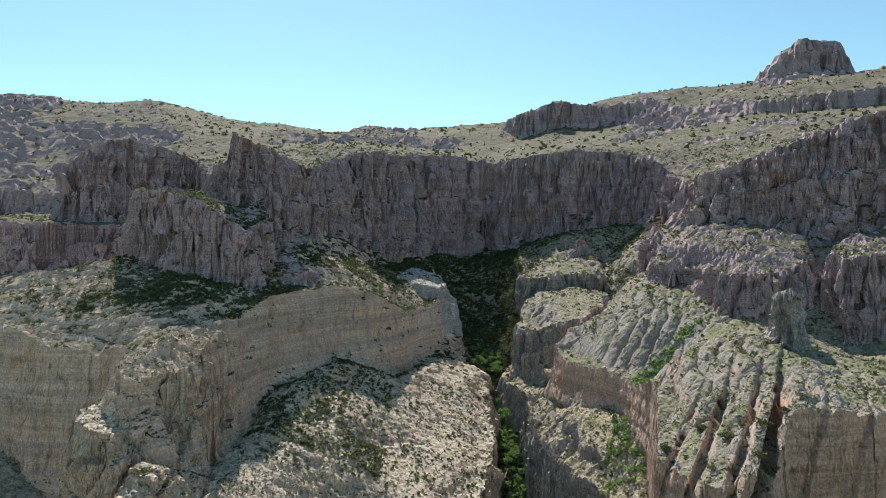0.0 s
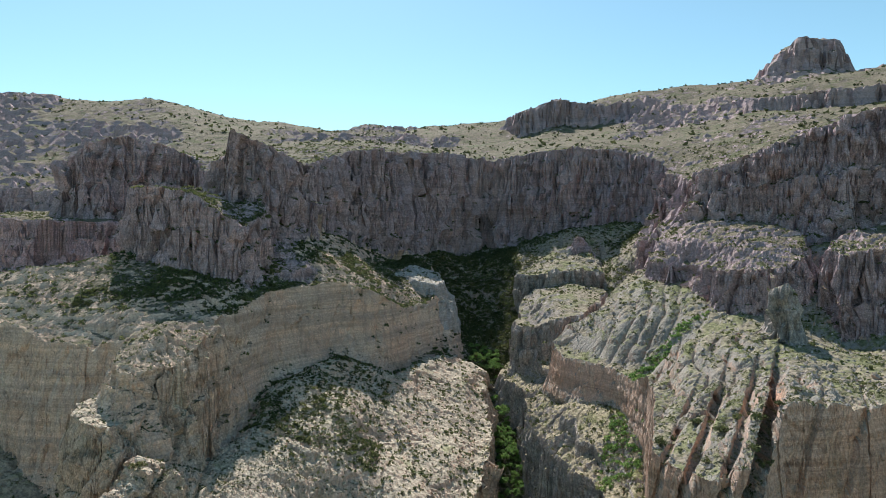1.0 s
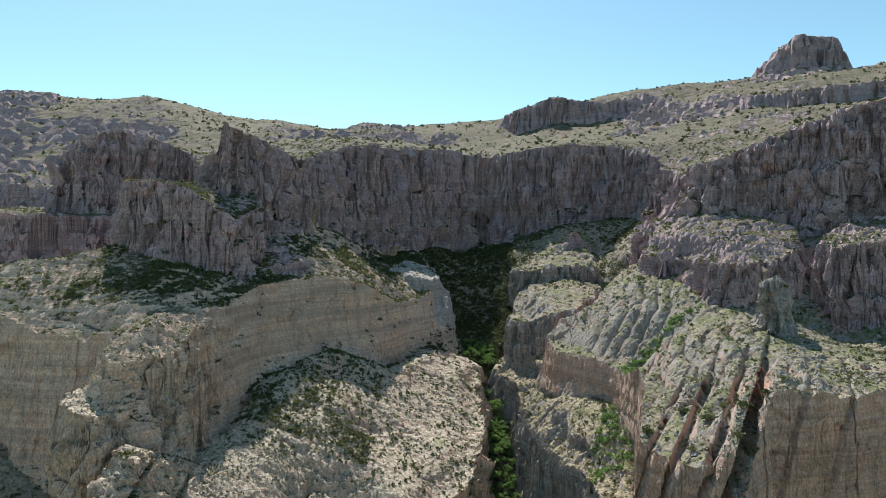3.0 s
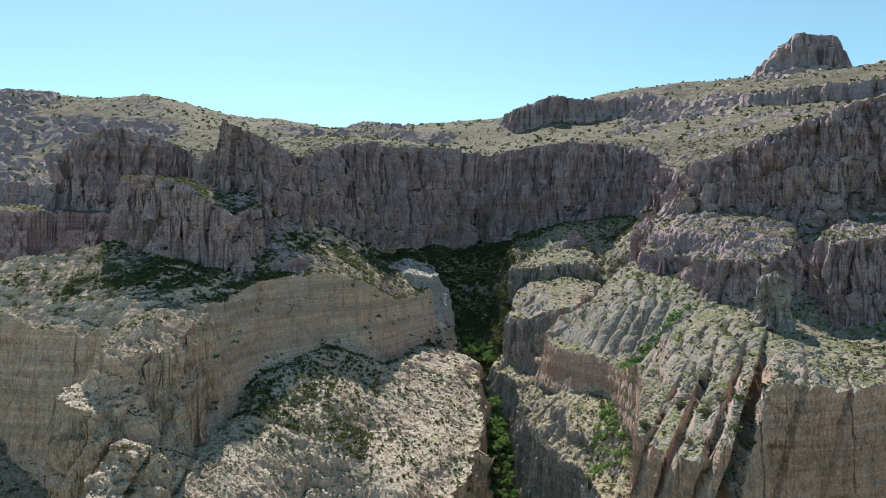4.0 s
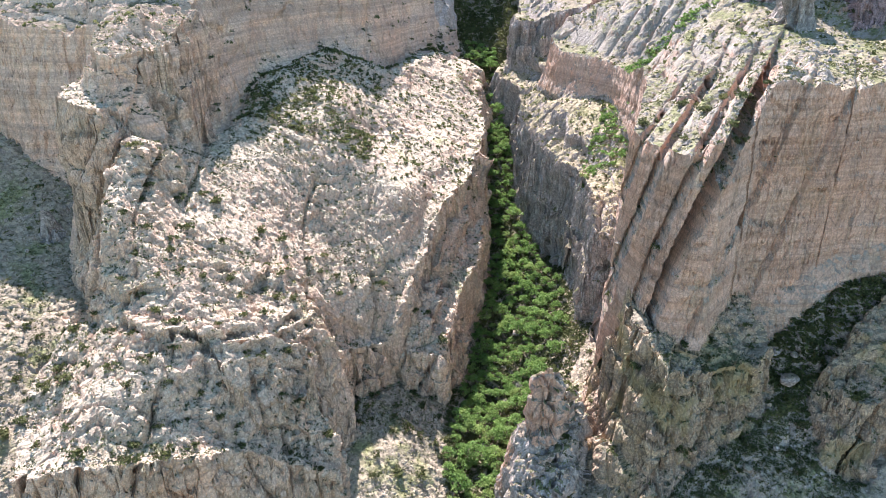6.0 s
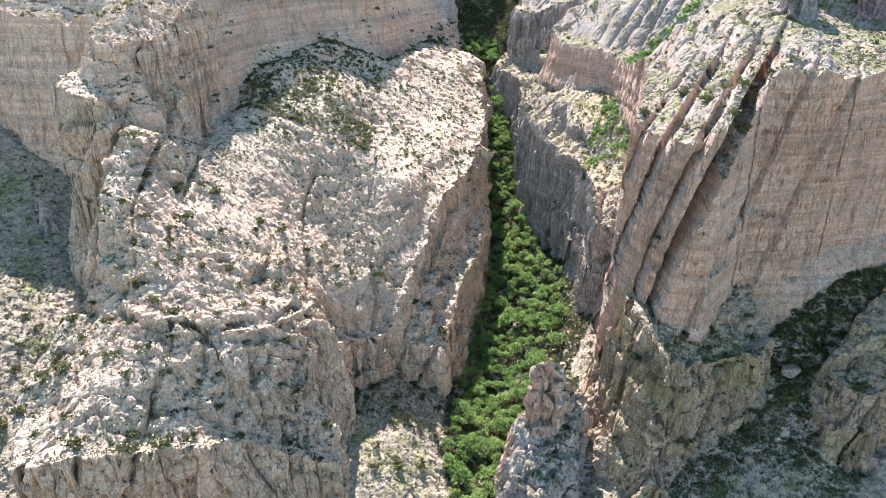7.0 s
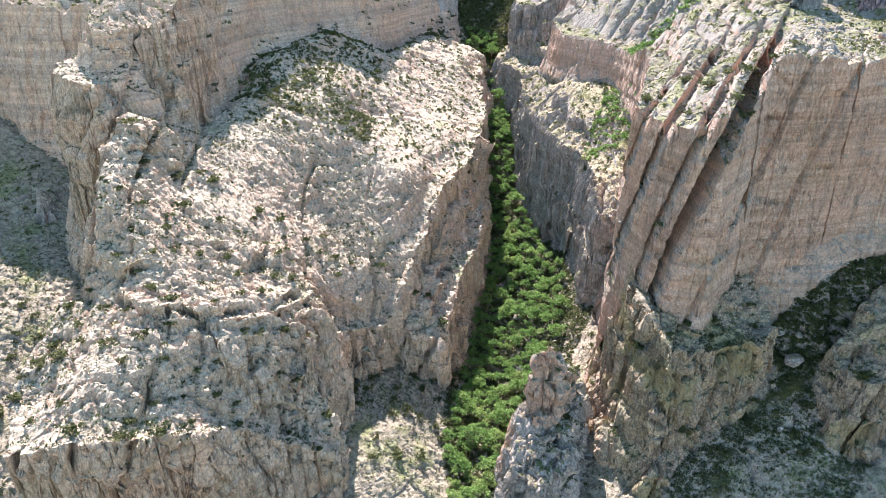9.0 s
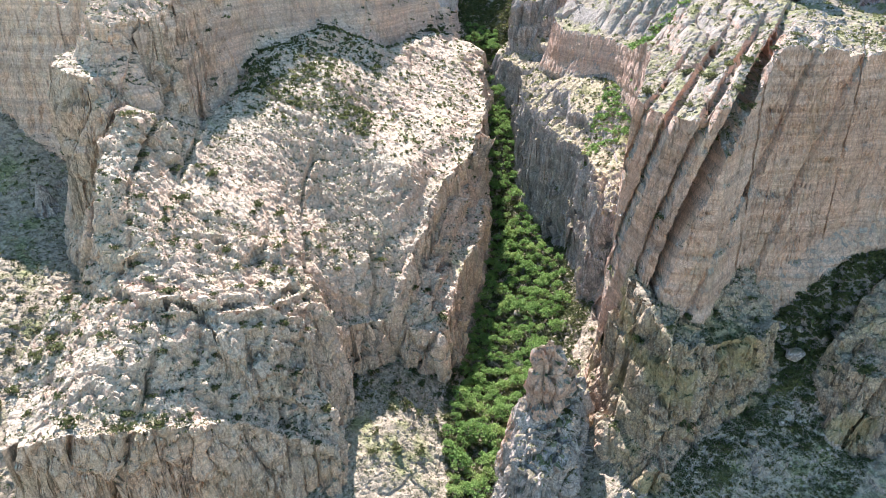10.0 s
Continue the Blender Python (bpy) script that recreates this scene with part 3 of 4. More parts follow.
def rock(name, main, second, band, streak_and_crack, soil, grass, bands=0.5, streaks=0.5, cover=0.62, green=0.5, lichen=0.0, top=None, grain=1.0):
    """Weathered rock: blotches, beds, water streaks on the walls, shade of cracks put into the colour, soil and dry
    grass on the flats.
    """
    m, nt, b, link = material(name)
    colour = mix(nt, spread(nt, tex(nt, "noise", 0.022, 5), 0.38, 0.62), main, second)
    beds = spread(nt, tex(nt, "noise", 1.0, 5, (0.006, 0.006, 0.16), 0.65), 0.42, 0.62)
    colour = mix(nt, times(nt, beds, bands), colour, band)
    thin = spread(nt, tex(nt, "noise", 1.0, 4, (0.012, 0.012, 0.75), 0.7), 0.4, 0.6)
    colour = mix(nt, times(nt, thin, 0.6 * bands), colour, mix(nt, 1.0, colour, (0.62, 0.6, 0.58), "MULTIPLY"))
    geo = nt.nodes.new("ShaderNodeNewGeometry")
    sep = nt.nodes.new("ShaderNodeSeparateXYZ")
    link(geo.outputs["True Normal"], sep.inputs[0])
    wall = spread(nt, sep.outputs[2], 0.25, 0.6, 1, 0)
    if top:
        colour = mix(nt, times(nt, wall, 0.85), mix(nt, spread(nt, tex(nt, "noise", 0.06, 4), 0.4, 0.6), top, tuple(0.8 * c for c in top)), colour)
    runs = spread(nt, tex(nt, "noise", 1.0, 4, (0.16, 0.16, 0.009), 0.7, 0.4), 0.5, 0.68)
    colour = mix(nt, times(nt, times(nt, runs, wall), streaks), colour, streak_and_crack)
    pale = spread(nt, tex(nt, "noise", 1.0, 3, (0.3, 0.3, 0.012), 0.6), 0.55, 0.7)
    colour = mix(nt, times(nt, times(nt, pale, wall), 0.35 * streaks), colour, tuple(min(1.3 * c, 0.62) for c in main))
    fine = tex(nt, "noise", 0.9, 6, rough=0.7)
    colour = mix(nt, 0.5 * grain, colour, mix(nt, spread(nt, fine, 0.38, 0.62), (0.56, 0.53, 0.5), (1.45, 1.44, 1.42)), "MULTIPLY")
    grit = tex(nt, "noise", 3.1, 4, rough=0.75)
    colour = mix(nt, 0.5 * grain, colour, mix(nt, spread(nt, grit, 0.4, 0.6), (0.55, 0.54, 0.52), (1.42, 1.42, 1.42)), "MULTIPLY")
    # shade in the joints is painted on: thin dark lines along cell edges
    crack_shade = times(nt, spread(nt, tex(nt, "cells", 0.11, stretch=(1, 1, 0.6)), 0.0, 0.035, 1, 0), spread(nt, tex(nt, "cells", 0.3, stretch=(1, 1, 0.6)), 0.0, 0.05, 0.8, 0), "MAXIMUM")
    colour = mix(nt, times(nt, crack_shade, 0.6 * grain), colour, streak_and_crack)
    # finer lines of painted crack shade, in patches
    fine_crack_shade = spread(nt, tex(nt, "cells", 0.85, stretch=(1, 1, 0.7)), 0.0, 0.07, 1, 0)
    colour = mix(nt, times(nt, times(nt, fine_crack_shade, spread(nt, tex(nt, "noise", 0.16, 4), 0.42, 0.58)), 0.75 * grain), colour, streak_and_crack)
    if lichen:
        spots = times(nt, spread(nt, tex(nt, "noise", 0.05, 5), 0.5, 0.62), lichen)
        colour = mix(nt, spots, colour, (0.25, 0.22, 0.09))
    flat = times(nt, sep.outputs[2], times(nt, times(nt, tex(nt, "noise", 0.12, 6, rough=0.7), 0.5, "SUBTRACT"), 0.9), "ADD")
    flat = spread(nt, flat, cover, cover + 0.16)
    greens = spread(nt, tex(nt, "noise", 0.05, 5, rough=0.7), 0.62 - 0.3 * green, 0.8 - 0.3 * green)
    ground = mix(nt, greens, soil, grass)
    ground = mix(nt, 0.7, ground, mix(nt, spread(nt, tex(nt, "noise", 0.45, 6, rough=0.75), 0.4, 0.6), (0.52, 0.52, 0.5), (1.38, 1.36, 1.33)), "MULTIPLY")
    tufts = times(nt, spread(nt, tex(nt, "noise", 0.42, 3, rough=0.6), 0.56, 0.64), 0.55 + 0.3 * green)
    ground = mix(nt, tufts, ground, tuple(0.42 * c for c in grass))
    colour = mix(nt, flat, colour, ground)
    link(colour, b.inputs["Base Color"])
    b.inputs["Roughness"].default_value = 0.92
    b.inputs["Specular IOR Level"].default_value = 0.2
    bump = nt.nodes.new("ShaderNodeBump")
    bump.inputs["Strength"].default_value, bump.inputs["Distance"].default_value = 0.9, 0.5
    crack = spread(nt, tex(nt, "cells", 0.33, stretch=(1, 1, 0.55)), 0.0, 0.09)
    relief = times(nt, times(nt, tex(nt, "noise", 0.9, 9, rough=0.72), 1.1), times(nt, crack, 0.3), "ADD")
    relief = times(nt, relief, times(nt, tex(nt, "noise", 1.0, 4, (0.03, 0.03, 0.9), 0.7), 0.7), "ADD")
    link(relief, bump.inputs["Height"])
    link(bump.outputs[0], b.inputs["Normal"])
    return m


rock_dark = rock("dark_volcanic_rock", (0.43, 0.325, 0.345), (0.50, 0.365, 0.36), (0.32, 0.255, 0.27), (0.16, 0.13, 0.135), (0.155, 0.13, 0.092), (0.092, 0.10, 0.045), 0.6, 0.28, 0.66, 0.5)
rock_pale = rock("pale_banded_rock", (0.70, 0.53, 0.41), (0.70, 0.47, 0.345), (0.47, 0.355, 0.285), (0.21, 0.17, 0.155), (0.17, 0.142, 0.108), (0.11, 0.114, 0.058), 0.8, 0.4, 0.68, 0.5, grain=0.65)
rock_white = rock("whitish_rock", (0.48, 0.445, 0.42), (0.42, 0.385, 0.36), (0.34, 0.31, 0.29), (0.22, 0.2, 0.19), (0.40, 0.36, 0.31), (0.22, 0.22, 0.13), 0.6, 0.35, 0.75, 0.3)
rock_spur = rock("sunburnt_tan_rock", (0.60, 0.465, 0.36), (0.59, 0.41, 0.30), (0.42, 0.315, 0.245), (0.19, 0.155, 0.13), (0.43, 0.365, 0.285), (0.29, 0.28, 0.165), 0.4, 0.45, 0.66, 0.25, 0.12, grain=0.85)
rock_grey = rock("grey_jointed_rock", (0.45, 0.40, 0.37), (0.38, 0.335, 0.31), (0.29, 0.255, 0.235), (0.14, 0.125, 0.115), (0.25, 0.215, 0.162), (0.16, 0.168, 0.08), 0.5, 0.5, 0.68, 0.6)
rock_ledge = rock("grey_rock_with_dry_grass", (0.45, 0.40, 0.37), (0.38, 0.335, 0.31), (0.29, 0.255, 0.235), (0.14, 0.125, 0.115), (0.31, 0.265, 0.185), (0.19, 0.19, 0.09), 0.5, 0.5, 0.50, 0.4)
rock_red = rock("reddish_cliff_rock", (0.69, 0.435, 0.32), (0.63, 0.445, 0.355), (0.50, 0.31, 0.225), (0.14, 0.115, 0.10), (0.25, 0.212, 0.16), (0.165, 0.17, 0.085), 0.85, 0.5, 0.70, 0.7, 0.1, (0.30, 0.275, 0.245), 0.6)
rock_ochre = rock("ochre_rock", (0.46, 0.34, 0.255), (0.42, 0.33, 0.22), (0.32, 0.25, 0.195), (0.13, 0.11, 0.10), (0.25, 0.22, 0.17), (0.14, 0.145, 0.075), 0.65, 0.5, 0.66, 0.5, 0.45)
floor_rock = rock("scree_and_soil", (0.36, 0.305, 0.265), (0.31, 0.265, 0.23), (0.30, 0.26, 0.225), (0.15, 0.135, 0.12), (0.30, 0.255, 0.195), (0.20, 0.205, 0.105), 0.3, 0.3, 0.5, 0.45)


def land_object(name, kinds, mat, label, category):
    chosen = np.isin(KINDS[TRIS].max(1), kinds)
    t = TRIS[chosen]
    if not len(t):
        return None
    used, idx = np.unique(t, return_inverse=True)
    me = mesh_from(name, LAND[used], idx.reshape(-1, 3))
    me.materials.append(mat)
    return tagged(new(name, me), label, category, kind="structure")


LOOKS = {
    "ground": (floor_rock, "canyon floor of scree and soil between the cliffs", "ground"),
    "plateau": (rock_dark, "dark volcanic plateau with sheer cliffs and grassy top", "plateau"),
    "bench": (rock_pale, "pale banded rock bench below the dark cliffs", "cliff"),
    "recess": (rock_dark, "dark rock terrace at the foot of the main cliff", "cliff"),
    "shelf": (rock_dark, "dark brown rock buttress below the main cliff", "cliff"),
    "spur": (rock_spur, "sunlit tan rock spur with scattered shrubs", "ridge"),
    "nose": (rock_pale, "pale rounded rock prow at the end of the bench", "cliff"),
    "nose_step": (rock_spur, "stepped tan rock ledge below the prow", "rock"),
    "spur_step": (rock_spur, "broken tan rock step above the gorge", "rock"),
    "crown": (rock_spur, "pale jointed rock band across the spur", "rock"),
    "outcrop": (rock_white, "whitish bedded rock outcrop beside the gully", "rock"),
    "stub": (rock_grey, "small rock pillar on the slope", "pinnacle"),
    "block": (rock_red, "reddish cliff block with jointed grey top", "cliff"),
    "ledge": (rock_ledge, "grey gorge wall with a grassy ledge", "cliff"),
    "knob_back": (rock_grey, "grey rock knob at the head of the gorge", "rock"),
    "knoll": (rock_dark, "small dark rock knoll on the grey knob", "rock"),
    "knob_step": (rock_grey, "banded grey rock step below the knob", "rock"),
    # knob: the darker rock colour stands in for shade on its walls
    "knob": (rock_dark, "grassy rock knob with walls coloured dark as shade", "rock"),
    "buttress": (rock_dark, "dark rounded rock buttress in the shade", "cliff"),
    "pinnacle": (rock_grey, "grey rock pinnacle beside the grassy slope", "pinnacle"),
    "spire": (rock_red, "slender reddish rock spire above the gorge", "spire"),
    "spire_small": (rock_red, "thin leaning rock spire beside the larger one", "spire"),
    "spire_foot": (rock_grey, "broken rock rib under the spires", "rock"),
    "rib": (rock_ochre, "rounded ochre rock rib under the cliff", "rock"),
    "rib_right": (rock_ochre, "ochre lichen-stained rock slab in the shade", "rock"),
    "hill": (rock_dark, "dark flat-topped hill on the plateau", "hill"),
    "terrace": (rock_dark, "rock terrace across the upper slope", "cliff"),
    "peak": (rock_dark, "dark rock summit block on the skyline", "peak"),
}
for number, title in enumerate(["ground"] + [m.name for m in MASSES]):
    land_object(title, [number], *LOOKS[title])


# ---- plants ----
def foliage(name, dark, light, yellow=(0.30, 0.29, 0.12)):
    m, nt, b, link = material(name)
    geo = nt.nodes.new("ShaderNodeNewGeometry")
    colour = mix(nt, geo.outputs["Random Per Island"], dark, light)
    info = nt.nodes.new("ShaderNodeObjectInfo")
    colour = mix(nt, times(nt, info.outputs["Random"], 0.6), colour, dark)
    colour = mix(nt, spread(nt, tex(nt, "noise", 0.07, 3), 0.5, 0.72, 0, 0.6), colour, yellow)
    link(colour, b.inputs["Base Color"])
    b.inputs["Roughness"].default_value = 0.7
    b.inputs["Specular IOR Level"].default_value = 0.25
    thin = nt.nodes.new("ShaderNodeBsdfTranslucent")
    link(colour, thin.inputs[0])
    both = nt.nodes.new("ShaderNodeMixShader")
    both.inputs[0].default_value = 0.38
    link(b.outputs[0], both.inputs[1])
    link(thin.outputs[0], both.inputs[2])
    link(both.outputs[0], nt.nodes["Material Output"].inputs[0])
    return m


leaf_tree = foliage("tree_leaves", (0.10, 0.185, 0.05), (0.27, 0.41, 0.12), (0.37, 0.44, 0.155))
leaf_shrub = foliage("shrub_leaves", (0.055, 0.068, 0.028), (0.135, 0.15, 0.055), (0.24, 0.235, 0.10))
leaf_far = foliage("far_shrub_leaves", (0.04, 0.05, 0.022), (0.085, 0.095, 0.04), (0.12, 0.125, 0.05))
bark, bnt, bb, blink = material("grey_bark")
blink(mix(bnt, tex(bnt, "noise", 3.0, 5), (0.10, 0.08, 0.06), (0.24, 0.2, 0.16)), bb.inputs["Base Color"])
bb.inputs["Roughness"].default_value = 0.9
rng = np.random.default_rng(7)


def leaf_cloud(centres, radii, count, size, squash=0.75):
    """Small leaf triangles scattered over low domes."""
    n = len(centres)
    v = rng.normal(size=(n, count, 3))
    v /= np.linalg.norm(v, axis=2, keepdims=True)
    v[..., 2] = np.abs(v[..., 2]) * squash
    v *= (0.45 + 0.6 * rng.random((n, count, 1))) * radii[:, None, None]
    c = centres[:, None] + v
    a, b = rng.normal(size=(2, n, count, 3))
    a /= np.linalg.norm(a, axis=2, keepdims=True)
    b = np.cross(a, b)
    b /= np.linalg.norm(b, axis=2, keepdims=True)
    k = size * radii[:, None, None] * (0.6 + 0.8 * rng.random((n, count, 1)))
    p = np.stack([c + a * k, c - a * k * 0.6 + b * k, c - a * k * 0.6 - b * k], 2).reshape(-1, 3)
    return p, np.arange(len(p)).reshape(-1, 3)


def part(name, p, tri, mat, parent=None, label=""):
    me = mesh_from(name, p, tri)
    me.materials.append(mat)
    ob = new(name, me)
    ob.parent = parent
    return tagged(ob, label) if label else ob


def tube(points, radii, sides=6):
    pts = [Vector(q) for q in points]
    rings = []
    for k, q in enumerate(pts):
        way = (pts[min(k + 1, len(pts) - 1)] - pts[max(k - 1, 0)]).normalized()
        u = way.orthogonal().normalized()
        w = way.cross(u)
        rings += [q + (u * math.cos(t) + w * math.sin(t)) * radii[k] for t in np.linspace(0, 2 * math.pi, sides, endpoint=False)]
    tri = []
    for k in range(len(pts) - 1):
        for j in range(sides):
            a, b = k * sides + j, k * sides + (j + 1) % sides
            tri += [(a, b, b + sides), (a, b + sides, a + sides)]
    return np.array([tuple(q) for q in rings]), np.array(tri)


def make_tree(height, spread_m, seed):
    r = np.random.default_rng(seed)
    root = new("tree")
    trunk_top = height * 0.55
    bend = r.normal(size=2) * 0.25
    pieces = [tube([(0, 0, -0.8), (bend[0] * 0.4, bend[1] * 0.4, trunk_top * 0.5), (bend[0], bend[1], trunk_top)], [0.28, 0.2, 0.12])]
    heads = [(bend[0], bend[1], height * 0.72)]
    for k in range(6):
        t = k * 1.05 + r.random()
        reach = spread_m * (0.45 + 0.35 * r.random())
        tip = (reach * math.cos(t), reach * math.sin(t), height * (0.42 + 0.36 * r.random()))
        pieces.append(tube([(bend[0] * 0.6, bend[1] * 0.6, trunk_top * (0.5 + 0.08 * k)), (tip[0] * 0.6, tip[1] * 0.6, tip[2] * 0.85), tip], [0.11, 0.08, 0.03], 4))
        heads.append(tip)
    p, t, base = [], [], 0
    for a, b in pieces:
        p.append(a), t.append(b + base)
        base += len(a)
    part("trunk", np.concatenate(p), np.concatenate(t), bark, root)
    heads = np.array(heads + [(h[0] * 0.75 + r.normal() * 0.5, h[1] * 0.75 + r.normal() * 0.5, h[2] + 0.7) for h in heads])
    p, t = leaf_cloud(heads, spread_m * (0.3 + 0.16 * r.random(len(heads))), 46, 0.20, 0.85)
    part("crown", p, t, leaf_tree, root)
    return tagged(root, "leafy green tree growing on the canyon floor", "tree", "trees along the gorge")


def spaced(xy, gap):
    """Keeps points that lie a gap apart."""
    kept, seen = [], {}
    for n, (x, y) in enumerate(xy):
        key = (int(x // gap), int(y // gap))
        close = [m for dx in (-1, 0, 1) for dy in (-1, 0, 1) for m in seen.get((key[0] + dx, key[1] + dy), ())]
        if all((xy[m][0] - x) ** 2 + (xy[m][1] - y) ** 2 > gap * gap for m in close):
            seen.setdefault(key, []).append(n)
            kept.append(n)
    return kept


# places on the land: middles of its triangles, with their slopes
MID = LAND[TRIS].mean(1)
FACE = np.cross(LAND[TRIS[:, 1]] - LAND[TRIS[:, 0]], LAND[TRIS[:, 2]] - LAND[TRIS[:, 0]])
AREA = np.linalg.norm(FACE, axis=1) / 2
UP = FACE[:, 2] / (2 * AREA + 1e-9)
KIND = KINDS[TRIS].max(1)
NUMBER = {m.name: n + 1 for n, m in enumerate(MASSES)}
IN_VIEW = (np.abs(np.arctan2(MID[:, 0], MID[:, 1])) < 0.75) & (MID[:, 1] > 100)


def scatter(weight, count):
    w = weight * AREA
    return rng.choice(len(w), size=count, p=w / w.sum())


# trees on the gorge's floor
gorge_x = np.interp(MID[:, 1], [150, 230, 290, 340, 400, 460, 520, 600], [26, 24, 46, 52, 42, 42, 38, 36])
gorge_w = np.interp(MID[:, 1], [150, 230, 290, 340, 400, 460, 520, 600], [10, 14, 26, 26, 16, 13, 12, 12])
on_floor = (KIND == 0) & (np.abs(MID[:, 0] - gorge_x) < gorge_w) & (MID[:, 1] > 165) & (MID[:, 1] < 560) & (UP > 0.4)
pool = scatter(on_floor.astype(float), 6000)
pool = pool[spaced(MID[pool][:, :2], 3.9)]
TREES = [make_tree(5.2, 2.9, 1), make_tree(4.2, 2.5, 2), make_tree(6.0, 3.2, 3), make_tree(3.4, 2.2, 4), make_tree(4.8, 3.0, 5)]
for n, place in enumerate(pool[:290]):
    x, y, z = MID[place]
    m = pose(x, y, z, 0, 0, rng.random() * 360) @ Matrix.Scale(0.9 + 0.75 * rng.random(), 4)
    if n < len(TREES):
        TREES[n].matrix_basis = m
    else:
        copy_thing(TREES[n % len(TREES)], m)

# shrubs on the slopes
clump = ramp(noise2(MID[:, 0] / 22, MID[:, 1] / 22, 61) + 0.5 * noise2(MID[:, 0] / 7, MID[:, 1] / 7, 62), -0.5, 0.7) + 0.35
near = np.hypot(MID[:, 0], MID[:, 1])
soil = ramp(UP, 0.5, 0.8) * clump * IN_VIEW
weights = np.ones(len(MASSES) + 1)
for title, v in (("spur", 1.7), ("crown", 1.2), ("block", 1.0), ("knob", 2.0), ("ledge", 1.6), ("bench", 2.2), ("knob_back", 1.4)):
    weights[NUMBER[title]] = v
soil = soil * weights[KIND]
wall_foot = ((KIND == NUMBER["plateau"]) & (MID[:, 2] < 25)) | (KIND == NUMBER["shelf"])
alcove = (KIND == NUMBER["spur"]) & (MID[:, 0] > -104) & (MID[:, 0] < -34) & (MID[:, 1] > 335)
upper_bench = (KIND == NUMBER["bench"]) & (((MID[:, 1] > 350) & (MID[:, 0] > -200)) | (MID[:, 1] > 425))
soil = soil * np.where(KIND == NUMBER["bench"], ramp(UP, 0.6, 0.75), 1.0)
soil = soil * np.where(wall_foot | upper_bench, 5.0, 1.0) * np.where(alcove, 6.0, 1.0)
soil = soil * np.where((KIND == 0) & ((MID[:, 0] > 95) | (MID[:, 1] > 520)), 6.0, 1.0)


def shrub_field(name, choose, count, low, high, leaves, mat, label, leaf=0.32):
    at = scatter(soil * choose, count)
    radii = low + (high - low) * rng.random(count) ** 2
    p, t = leaf_cloud(MID[at] - (0, 0, 0.1), radii, leaves, leaf)
    return tagged(part(name, p, t, mat), label, "shrubs", kind="stuff")


shrub_field("shrubs", near < 330, 46000, 0.3, 1.25, 7, leaf_shrub, "low olive-green desert shrubs on the rocky slopes")
shrub_field("shrubs", (near >= 330) & (near < 720), 38000, 0.6, 2.1, 8, leaf_shrub, "low green scrub on the benches and ledges", 0.42)
shrub_field("far_shrubs", near >= 720, 80000, 1.2, 4.0, 3, leaf_far, "dark scrub dotted over the far plateau slopes", 0.7)
damp = (KIND == 0) & (np.abs(MID[:, 0] - gorge_x - 4) < 1.45 * gorge_w) & (MID[:, 1] > 165) & (MID[:, 1] < 560) & (UP > 0.4)
undergrowth = scatter(damp * 1.0, 7500)
p, t = leaf_cloud(MID[undergrowth], 0.8 + 1.1 * rng.random(len(undergrowth)) ** 2, 18, 0.34)
tagged(part("undergrowth", p, t, leaf_shrub), "green undergrowth between the trees of the gorge", "undergrowth", kind="stuff")


# dense dark scrub in the shaded gully at the head of the gorge
gully = (KIND == 0) & (np.abs(MID[:, 0] - 30) < 48) & (MID[:, 1] > 520) & (MID[:, 1] < 700) & (UP > 0.3)
scrub = scatter(gully * 1.0, 3200)
p, t = leaf_cloud(MID[scrub], 1.3 + 1.8 * rng.random(len(scrub)) ** 2, 16, 0.34)
tagged(part("scrub", p, t, leaf_shrub), "dense dark scrub in the gully below the back wall", "scrub", kind="stuff")

# dark scrub in the hollow under the cliff block
hollow = (KIND == 0) & (MID[:, 0] > 132) & (MID[:, 0] < 200) & (MID[:, 1] > 206) & (MID[:, 1] < 252) & (UP > 0.25)
scrub = scatter(hollow * 1.0, 1500)
p, t = leaf_cloud(MID[scrub], 0.7 + 1.2 * rng.random(len(scrub)) ** 2, 16, 0.34)
tagged(part("scrub", p, t, leaf_shrub), "dark scrub in the shaded hollow under the cliff", "scrub", kind="stuff")

# bushes down the side ravine
ravine_x = np.interp(MID[:, 1], [345, 370, 390, 405, 415], [96, 106, 118, 140, 165])
ravine = np.isin(KIND, [NUMBER["block"], NUMBER["ledge"]]) & (np.abs(MID[:, 0] - ravine_x) < 13) & (MID[:, 1] > 345) & (MID[:, 1] < 415) & (UP > 0.35)
thicket = scatter(ravine * (UP > 0.55), 480)
p, t = leaf_cloud(MID[thicket], 0.9 + 1.4 * rng.random(len(thicket)) ** 2, 22, 0.32)
tagged(part("thicket", p, t, leaf_tree), "green bushes filling a side ravine between the rocks", "bushes", kind="stuff")


